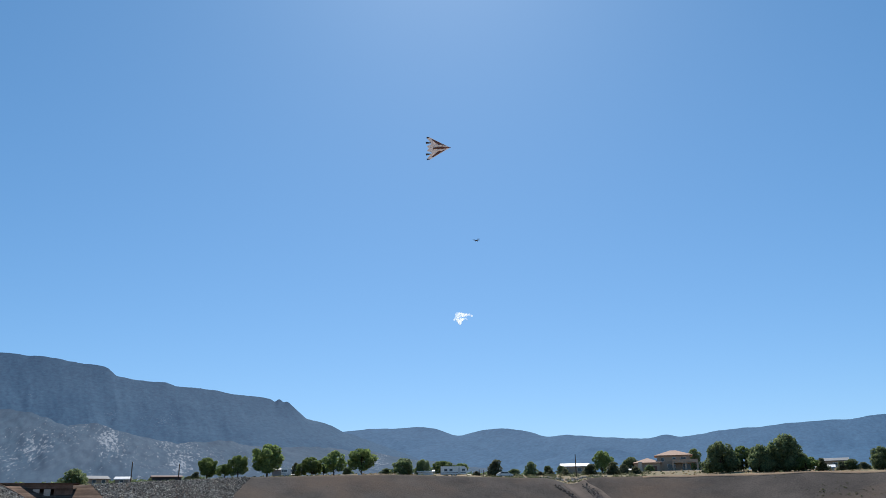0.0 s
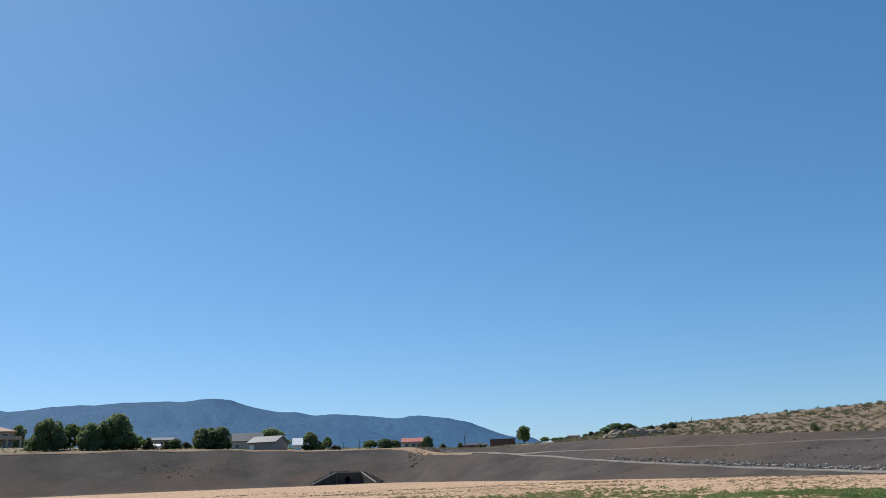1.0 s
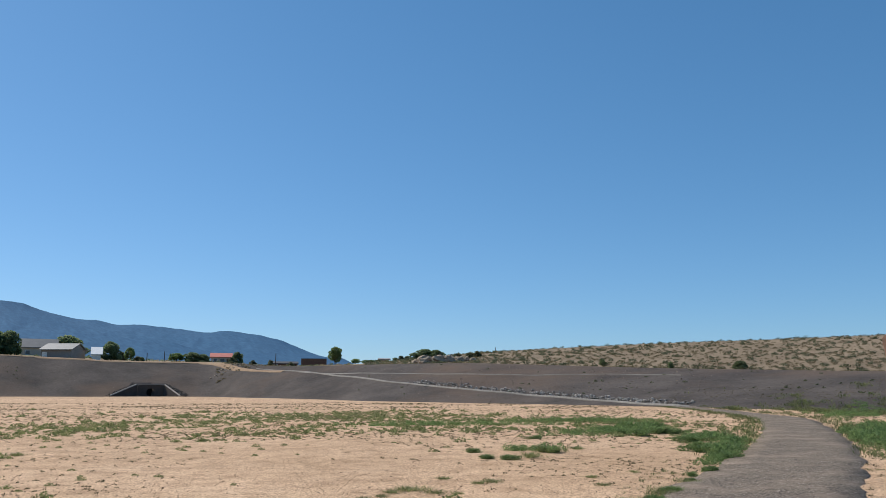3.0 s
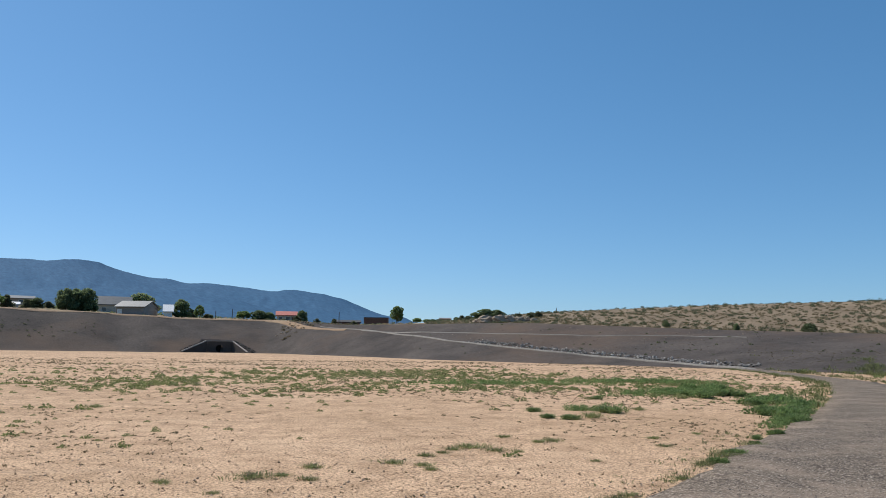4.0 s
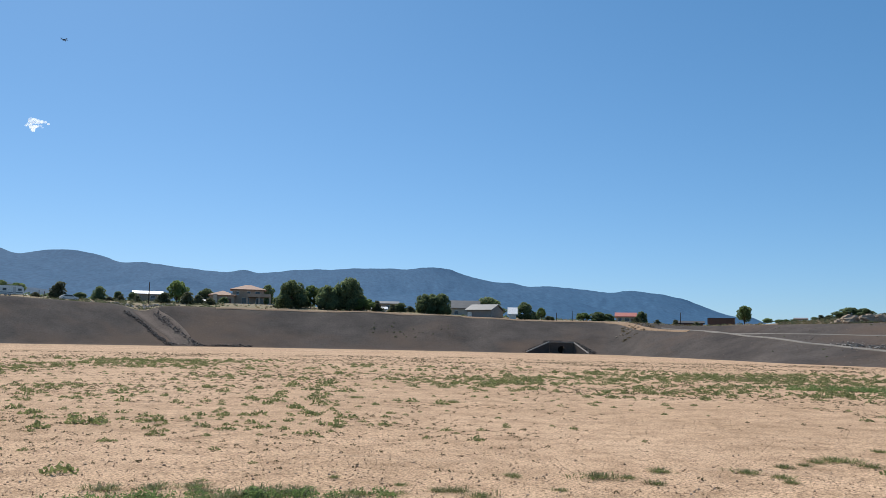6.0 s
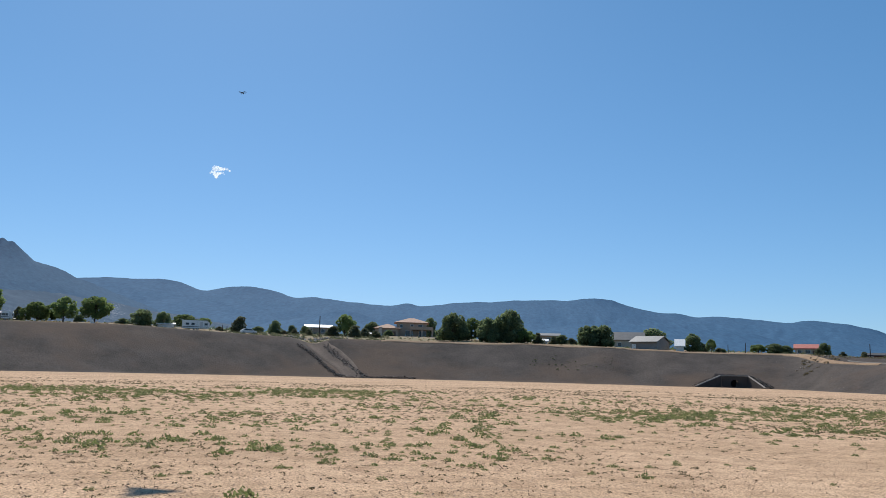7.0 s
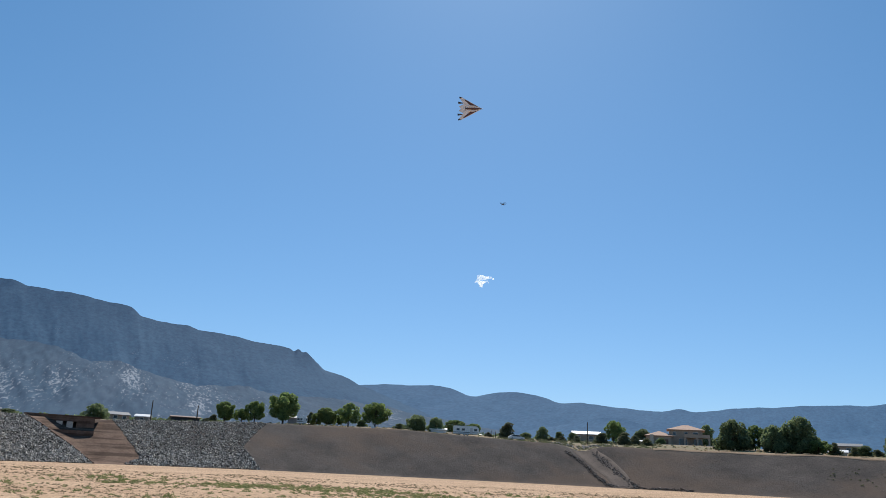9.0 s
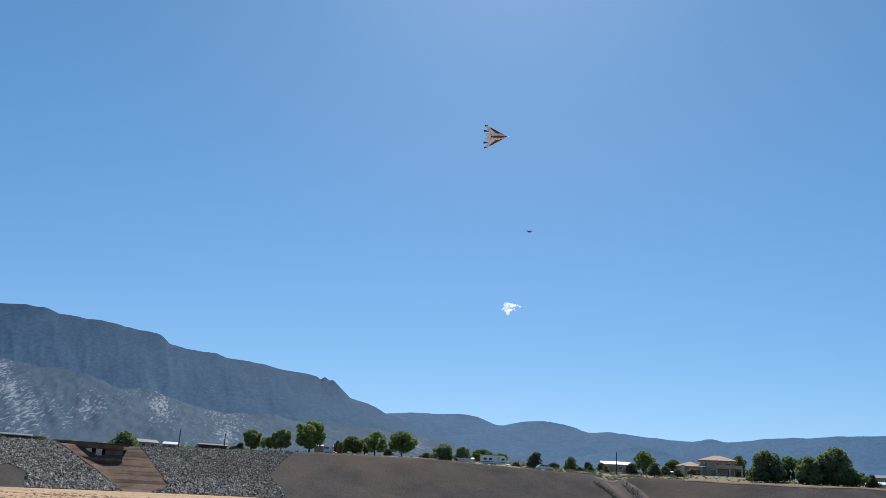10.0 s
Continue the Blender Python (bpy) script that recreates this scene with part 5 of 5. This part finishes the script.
def bushy_weed(seed):
    """A low dense dome of small leaves with a few shoots, one metre across."""
    rng = np.random.default_rng(seed)
    root = new("weed")
    lobes = [(rng.uniform(-0.3, 0.3), rng.uniform(-0.3, 0.3), 0.12, rng.uniform(0.14, 0.24)) for k in range(9)]
    v, f = leaf_cloud(rng, crown_points(rng, lobes, 900, 0.6), 0.035)
    v2, f2 = blades(rng, [(l[0], l[1], 0.1) for l in lobes] * 3, [0.3] * 27, 6, 0.6, 0.03)
    v = np.concatenate([v, v2])
    v[:, 2] = np.maximum(v[:, 2], 0.005)
    me = bpy.data.meshes.new("leaves")
    me.from_pydata(v.tolist(), [], f.tolist() + (f2 + len(v) - len(v2)).tolist())
    me.materials.append(LUSH_WEED)
    ob = new("leaves", me)
    ob.parent = root
    return root


WEEDS = [weed_plant(k) for k in range(4)]
WEEDS_BY_ROAD = [(-1.6, 9.1, 0.33), (-1.1, 9.4, 0.3), (-0.9, 9.45, 0.3), (-0.6, 9.2, 0.25), (-2.0, 9.0, 0.25), (-2.0, 8.45, 0.39), (-1.6, 9.7, 0.2), (-1.6, 8.3, 0.2), (-0.3, 10.7, 0.32), (-2.5, 10.0, 0.15), (-3.0, 8.9, 0.44), (-2.6, 8.9, 0.38), (-3.3, 8.6, 0.4), (-2.5, 8.35, 0.31), (-3.7, 8.8, 0.4), (-4.3, 8.9, 0.45), (-4.8, 8.7, 0.4), (-3.9, 9.1, 0.3),
                 (4.3, 8.1, 0.3), (4.7, 8.35, 0.32), (5.0, 8.6, 0.25), (6.3, 9.5, 0.3), (7.4, 10.6, 0.4), (7.7, 10.8, 0.45), (8.4, 11.4, 0.5), (8.8, 11.6, 0.4), (9.9, 12.6, 0.4)]
WEEDS_ON_SAND = [(9.1, 20.7, 0.54), (8.6, 18.7, 0.49), (9.0, 18.1, 0.54), (11.0, 19.8, 0.9), (9.7, 18.5, 0.55), (4.7, 13.4, 0.46), (4.3, 13.2, 0.29), (4.0, 12.8, 0.24), (5.0, 12.9, 0.45), (5.3, 12.7, 0.24), (3.6, 12.5, 0.31), (3.3, 11.5, 0.25), (13.2, 25.1, 0.5), (12.3, 20.6, 0.43), (8.6, 13.9, 0.29), (8.1, 12.7, 0.36), (10.0, 14.5, 0.31), (6.0, 11.3, 0.19), (6.2, 13.9, 0.27), (6.5, 14.0, 0.32),
                 (0.8, 10.8, 0.42), (1.5, 10.5, 0.28), (1.2, 10.9, 0.29), (0.3, 9.8, 0.23), (2.9, 11.8, 0.4), (3.3, 11.1, 0.24), (1.7, 11.5, 0.28), (5.9, 14.9, 0.24), (-2.4, 23.4, 0.5), (-5.3, 23.6, 0.5), (-6.6, 23.8, 0.5)]
WEEDS_BY_CORNER = [(15.4, 19.1, 1.0), (15.5, 18.5, 1.3), (16.2, 18.9, 1.0), (14.6, 17.0, 0.75), (15.2, 17.6, 0.8), (11.7, 14.2, 0.5), (8.7, 11.5, 0.4), (7.7, 10.6, 0.4), (10.7, 13.5, 0.28), (10.0, 12.7, 0.26), (18.2, 27.2, 1.0), (18.2, 25.9, 1.2), (20.0, 27.2, 1.3), (20.4, 26.5, 0.9), (21.1, 30.9, 1.5), (22.3, 30.9, 1.5),
                   (17.9, 22.9, 0.9), (16.6, 20.6, 0.8), (11.0, 19.9, 0.8), (9.0, 18.2, 0.5), (8.6, 18.7, 0.45), (9.1, 20.7, 0.5), (13.4, 25.2, 0.5)]
for k, (x, y, h) in enumerate(WEEDS_BY_ROAD + WEEDS_ON_SAND):
    ob = copy_thing(WEEDS[k % 4], pose(x, y, ground(x, y) - 0.01, 0, 0, (k * 77) % 360))
    ob.name = "weed"
    g_ = 0.75 + 0.35 * math.sin(k * 2.7) ** 2
    ob.scale = (h * 0.62 * g_, h * 0.62 * g_, (0.05 + h * (0.24 if h < 0.55 else 0.42)) * g_)
    tagged(ob, "clump of spiky green weed in dry sand", "weed", "weeds on the basin floor")
BUSHY = [bushy_weed(k + 20) for k in range(3)]
for k, (x, y, w) in enumerate(WEEDS_BY_CORNER):
    ob = copy_thing(BUSHY[k % 3], pose(x, y, ground(x, y) - 0.01, 0, 0, (k * 67) % 360))
    ob.name = "weed"
    ob.scale = (w * 1.15, w, 0.15 + w * 0.55)
    tagged(ob, "dense low green weed bush beside the gravel road", "weed", "weed bushes by the road")
for p in WEEDS + BUSHY:
    for o in (p, *p.children):
        bpy.data.objects.remove(o)


def build_pebbles():
    rng = np.random.default_rng(31)
    rows = []
    while len(rows) < 26000:
        az, d = rng.uniform(-60, 50), 7 + 24 * rng.random() ** 1.5
        x, y = d * math.sin(radians(az)), d * math.cos(radians(az))
        if not off_road(x, y, 1.4):
            continue
        s = 0.012 + 0.014 * rng.random() + 0.03 * rng.random() ** 9
        rows.append((x, y, ground(x, y) + s * 0.15, s))
    tagged(stone_mesh(rng, rows, SAND_PEBBLE, "pebbles", True), "scattered small pebbles on the sandy floor", "pebbles", kind="stuff")


SAND_PEBBLE = stone_material("sand_pebble", (0.33, 0.215, 0.13), (0.78, 0.58, 0.41))
build_pebbles()


def build_dark_stones():
    rng = np.random.default_rng(32)
    rows = []
    while len(rows) < 380:
        az, d = rng.uniform(-60, 45), 8 + 30 * rng.random() ** 1.3
        x, y = d * math.sin(radians(az)), d * math.cos(radians(az))
        s = 0.015 + 0.028 * rng.random() ** 3
        rows.append((x, y, ground(x, y) + s * 0.2, s))
    tagged(stone_mesh(rng, rows, RAMP_STONE, "stones", True), "scattered dark brown stones lying on the sand", "stones", kind="stuff")


build_dark_stones()


def build_litter():
    """Small dry brown tufts all over the sand."""
    rng = np.random.default_rng(33)
    spots = []
    while len(spots) < 20000:
        az, d = rng.uniform(-72, 58), 8 + 90 * rng.random() ** 1.2
        x, y = d * math.sin(radians(az)), d * math.cos(radians(az))
        n = noise.fractal((x * 0.12, y * 0.12, 8), 0.8, 2.1, 4)
        if rng.random() > (0.3 + 0.8 * n) * min(1, max(0.12, (d - 11) / 12)) or not off_road(x, y):
            continue
        spots.append((x, y, ground(x, y), rng.uniform(0.02, 0.06) * (0.8 + d / 45)))
    mats("dry_litter", "small dry brown tufts strewn over the sand", "dry grass", spots, SCRUB, 34, 12, 0.28, 0.5)


build_litter()


def build_road_gravel():
    rng = np.random.default_rng(36)
    rows = []
    pts = ROAD_DENSE[(ROAD_DENSE[:, 1] > 5.0) & (ROAD_DENSE[:, 1] < 22)]
    while len(rows) < 17000:
        p = pts[rng.integers(len(pts))]
        if rng.random() > 12.0 / (2 + p[1]) - 0.2:
            continue
        x, y = p[0] + rng.normal() * 0.9, p[1] + rng.normal() * 0.9
        edge = float(np.min(np.hypot(ROAD_DENSE[:, 0] - x, ROAD_DENSE[:, 1] - y)))
        s = 0.012 + 0.022 * rng.random() ** 3
        rows.append((x, y, ground(x, y) + s * 0.15 + (0.065 if edge < 0.9 else 0.03 if edge < 1.5 else 0), s))
    tagged(stone_mesh(rng, rows, ROAD_STONE, "road_gravel", True), "loose grey gravel strewn over the trail", "gravel", kind="stuff")


ROAD_STONE = stone_material("road_stone", (0.085, 0.07, 0.058), (0.48, 0.41, 0.34))
build_road_gravel()


# ---- scrub on the hill and the crest ----
def scatter_scrub(name, label, spots, mat, seed, leaves, leaf):
    rng = np.random.default_rng(seed)
    centres, sizes = [], []
    for x, y, z, s in spots:
        d = rng.normal(size=(leaves, 3))
        d /= np.linalg.norm(d, axis=1)[:, None]
        d[:, 2] = np.abs(d[:, 2])
        r = (0.35 + 0.65 * rng.random(leaves))[:, None]
        centres.append(np.array([[x, y, z]]) + d * r * s * np.array([[1, 1, 0.75]]))
        sizes.append(np.full(leaves, s * leaf))
    v, f = leaf_cloud(rng, np.concatenate(centres), np.concatenate(sizes))
    ob = mesh_object(name, v.tolist(), f.tolist(), [mat], smooth=False)
    tagged(ob, label, "scrub", kind="stuff")


def hill_spots(seed, count, lo, hi, size):
    rng = np.random.default_rng(seed)
    out = []
    while len(out) < count:
        az, u = rng.uniform(lo, hi), rng.random()
        foot, top, zt, dbrow = profile(az)[:4]
        p = polar(az, top + (dbrow - top) * (0.02 + 1.05 * u))
        out.append((p.x, p.y, p.z, rng.uniform(*size)))
    return out


scatter_scrub("hill_scrub", "dry grey-green scrub dotted over the sandy hill", hill_spots(41, 3400, 16, 62, (0.16, 0.46)), SCRUB, 42, 34, 0.2)
scatter_scrub("hill_scrub", "olive desert bushes dotted over the sandy hill", hill_spots(43, 1000, 16, 62, (0.22, 0.75)), LEAF_OLIVE, 44, 60, 0.17)
scatter_scrub("crest_scrub", "dry grass and low scrub along the embankment crest", hill_spots(45, 700, -48, 15, (0.2, 0.5)), STRAW, 46, 22, 0.3)
scatter_scrub("crest_scrub", "low green scrub along the embankment crest", hill_spots(47, 330, -70, 16, (0.25, 0.7)), LEAF_OLIVE, 48, 30, 0.28)


scatter_scrub("crest_scrub", "grey-green bushes round the top of the earth ramp", hill_spots(49, 300, -33, -22, (0.35, 0.9)), LEAF_OLIVE, 50, 40, 0.22)
rock_line("rubble", "tan rubble strewn beside the dirt track", [polar(az, 186) for az in (6.2, 7.5, 9, 10.2)], 130, (0.2, 0.6), BOULDER, 58, 1.6)
scatter_scrub("crest_scrub", "dry bushes beside the dirt track", [(*polar(6 + 4.5 * math.sin(k * 1.7) ** 2, 184 + 5 * math.sin(k * 3.1)), 0.25 + 0.3 * math.sin(k * 0.9) ** 2) for k in range(70)], SCRUB, 59, 30, 0.26)
rock_line("rubble", "rubble and stones heaped on the crest", [polar(az, profile(az)[1] + 12) for az in (-30, -28.5, -27, -25.5)], 170, (0.25, 0.8), PALE_STONE, 57, 2.2)


def slope_spots(seed, count, boxes_):
    rng = np.random.default_rng(seed)
    out = []
    for k in range(count):
        lo, hi, u0, u1, s = boxes_[rng.integers(len(boxes_))]
        az, u = rng.uniform(lo, hi), rng.uniform(u0, u1)
        foot, top = profile(az)[:2]
        p = polar(az, foot + (top - foot) * u)
        out.append((p.x, p.y, p.z, s * rng.uniform(0.5, 1.2)))
    return out


scatter_scrub("slope_scrub", "small dark bushes scattered on the gravel slope", slope_spots(51, 150, [(-12, -8, 0.3, 0.75, 0.35), (-12, -6, 0.4, 0.7, 0.25), (-22, 5, 0.1, 0.95, 0.15), (-48, -30, 0.1, 0.95, 0.12), (14, 36, 0.1, 0.95, 0.25), (28, 50, 0.3, 1.0, 0.3)]), LEAF_OLIVE, 52, 26, 0.3)
stones = slope_spots(53, 2600, [(-48, 8, 0.02, 0.98, 0.12), (-30, 8, 0.02, 0.98, 0.14), (8, 50, 0.02, 0.98, 0.14), (14, 40, 0.3, 1.0, 0.22)])
tagged(stone_mesh(np.random.default_rng(54), stones, RAMP_STONE, "slope_stones"), "loose brown stones on the dark gravel slope", "stones", kind="stuff")


# ---- in the sky ----
def sky_place(az, el, d):
    a, e = radians(az), radians(el)
    return Vector((d * math.sin(a) * math.cos(e), d * math.cos(a) * math.cos(e), EYE + d * math.sin(e)))


FOAM = rough_material("foam_board", (0.86, 0.82, 0.79), (0.92, 0.89, 0.86), 3, 20, 0.7, 0.1, 0.005)
STRIPE = rough_material("dark_stripe", (0.10, 0.045, 0.04), (0.16, 0.07, 0.055), 4, 20, 0.6, 0.1, 0.005)
PLASTIC = material("black_plastic", (0.02, 0.02, 0.022), 0.5)


def slab(points, z0, z1):
    bm = prism([(x, y) for x, y in points], z0, z1)
    bmesh.ops.rotate(bm, verts=bm.verts, cent=(0, 0, 0), matrix=Matrix.Rotation(radians(90), 3, "X"))
    return bm


def model_plane():
    p = sky_place(-35.97, 25.5, 28)
    # nose to the right of the view, underside towards the ground observer
    away = (p - Vector((0, 0, EYE))).normalized()
    right = Vector((math.cos(radians(-35.97)), -math.sin(radians(-35.97)), 0))
    up = right.cross(away)
    turn = Matrix((right, -up, -away)).transposed().to_4x4()
    turn = turn @ pose(0, 0, 0, 16, -8, -2) @ Matrix.Scale(0.66, 4)
    t = thing("model_plane", Matrix.Translation(p) @ turn, "foam model jet with pale wings and dark stripes, airborne", "model plane")
    half = [(0.62, 0.0), (-0.5, 0.62), (-0.62, 0.58), (-0.36, 0.24), (-0.62, 0.12), (-0.5, 0.0)]
    for s in (1, -1):
        part("wing", slab([(x, s * y) for x, y in half], -0.012, 0.012), FOAM, t)
        part("stripe", slab([(0.40, s * 0.10), (-0.30, s * 0.49), (-0.36, s * 0.47), (-0.02, s * 0.18)], -0.02 , -0.0125), STRIPE, t, "dark red-brown stripe")
        part("stripe", slab([(0.40, s * 0.10), (-0.30, s * 0.49), (-0.36, s * 0.47), (-0.02, s * 0.18)], 0.0125, 0.02), STRIPE, t, "dark red-brown stripe")
        part("tip", slab([(-0.46, s * 0.60), (-0.62, s * 0.63), (-0.62, s * 0.55)], 0.0, 0.05), PLASTIC, t)
        part("fin", slab([(-0.40, s * 0.30), (-0.66, s * 0.36), (-0.66, s * 0.28)], -0.08, 0.08), PLASTIC, t)
    bm = bmesh.new()
    tube(bm, (0.66, 0, 0), (0.2, 0, 0.02), 0.012, 0.06, 8)
    tube(bm, (0.2, 0, 0.02), (-0.2, 0, 0.02), 0.06, 0.045, 8)
    part("fuselage", bm, STRIPE, t, "dark pointed fuselage")
    bm = bmesh.new()
    tube(bm, (-0.2, 0, 0.02), (-0.27, 0, 0.02), 0.03, 0.03, 8)
    motor = part("motor", bm, PLASTIC, t)
    part("propeller", boxes((-0.275, -0.265, -0.12, 0.12, 0.01, 0.03)), PLASTIC, motor)
    for s in (1, -1):
        part("intake", boxes((-0.1, 0.22, s * 0.13 - 0.03, s * 0.13 + 0.03, 0.012, 0.05), bevel=0.008), FOAM, t)


model_plane()


def drone():
    p = sky_place(-33.2, 18.85, 70)
    t = thing("drone", pose(p.x, p.y, p.z, 0, 0, 20), "dark hovering quadcopter drone high above", "drone")
    part("body", boxes((-0.1, 0.1, -0.06, 0.06, -0.04, 0.05), bevel=0.02), PLASTIC, t)
    part("camera", boxes((0.06, 0.12, -0.03, 0.03, -0.09, -0.04), bevel=0.01), PLASTIC, t)
    for sx in (-1, 1):
        for sy in (-1, 1):
            bm = bmesh.new()
            tube(bm, (0.06 * sx, 0.04 * sy, 0.02), (0.19 * sx, 0.15 * sy, 0.04), 0.016, 0.012, 6)
            arm = part("arm", bm, PLASTIC, t)
            bm = bmesh.new()
            tube(bm, (0.19 * sx, 0.15 * sy, 0.02), (0.19 * sx, 0.15 * sy, 0.08), 0.02, 0.018, 8)
            part("motor", bm, PLASTIC, arm)
            part("rotor", boxes((0.19 * sx - 0.11, 0.19 * sx + 0.11, 0.15 * sy - 0.01, 0.15 * sy + 0.01, 0.08, 0.088)), PLASTIC, arm)
        bm = bmesh.new()
        tube(bm, (0.07 * sx, -0.05, -0.02), (0.09 * sx, -0.06, -0.12), 0.008, 0.008, 6)
        tube(bm, (0.07 * sx, 0.05, -0.02), (0.09 * sx, 0.06, -0.12), 0.008, 0.008, 6)
        part("skid", bm, PLASTIC, t)


drone()


def cloud():
    m = material("cloud_white", (0.9, 0.9, 0.9), 1.0)
    thin = node(m, "ShaderNodeBsdfTranslucent", Color=(0.95, 0.95, 0.95, 1))
    # Added emission imitates sunlight scattered through the cloud.
    glow = m.node_tree.nodes["Principled BSDF"]
    glow.inputs["Emission Color"].default_value = (0.9, 0.95, 1, 1)
    glow.inputs["Emission Strength"].default_value = 0.5
    b = node(m, "ShaderNodeMixShader", Fac=0.35)
    wire(m, m.node_tree.nodes["Principled BSDF"].outputs[0], b.inputs[1])
    wire(m, thin.outputs[0], b.inputs[2])
    clear = node(m, "ShaderNodeBsdfTransparent")
    mix = node(m, "ShaderNodeMixShader")
    wire(m, ramp(m, noise_tex(m, 0.03, 2, 0.5), [(0.34, (0, 0, 0)), (0.58, (0.85, 0.85, 0.85))]), mix.inputs[0])
    wire(m, clear.outputs[0], mix.inputs[1])
    wire(m, b.outputs[0], mix.inputs[2])
    wire(m, mix.outputs[0], m.node_tree.nodes["Material Output"].inputs[0])
    rng = np.random.default_rng(61)
    c = sky_place(-34.4, 13.3, 3600)
    right = Vector((math.cos(radians(-33.64)), -math.sin(radians(-33.64)), 0))
    away = Vector((math.sin(radians(-33.64)), math.cos(radians(-33.64)), 0))
    bm = bmesh.new()
    for u, v, r in ((-20, 14, 11), (-9, 17, 11), (4, 16, 8), (17, 17, 6), (30, 17, 5), (41, 13, 4), (-38, -3, 4), (-29, 3, 7), (-18, -10, 9), (-13, -20, 7), (-6, -6, 7), (4, -2, 5), (14, 0, 4), (20, -6, 3)):
        r_ = bmesh.ops.create_icosphere(bm, subdivisions=3, radius=1)["verts"]
        o = right * u + Vector((0, 0, v)) + away * rng.uniform(-8, 8)
        for w in r_:
            n = w.co.normalized()
            w.co = o + n * r * (1.05 + 0.35 * noise.fractal(n * 1.8 + o * 0.07, 0.8, 2.1, 4))
    me = bpy.data.meshes.new("cloud")
    bm.to_mesh(me)
    bm.free()
    me.materials.append(m)
    me.polygons.foreach_set("use_smooth", [True] * len(me.polygons))
    ob = new("cloud", me)
    ob.location = c
    tagged(ob, "small ragged white cloud in a clear sky", "cloud", kind="structure")


cloud()


# ---- far trees at the foot of the mountain ----
def far_woods():
    rng = np.random.default_rng(73)
    out = []
    for k in range(520):
        az, d = (rng.uniform(-72, -52) if k % 3 else rng.uniform(-35, 8)), rng.uniform(300, 900)
        p = polar(az, d)
        out.append((p.x, p.y, p.z, rng.uniform(1.2, 2.8)))
    return out


scatter_scrub("far_woods", "distant dark trees on the plain below the mountains", far_woods(), LEAF_DARK, 74, 60, 0.22)
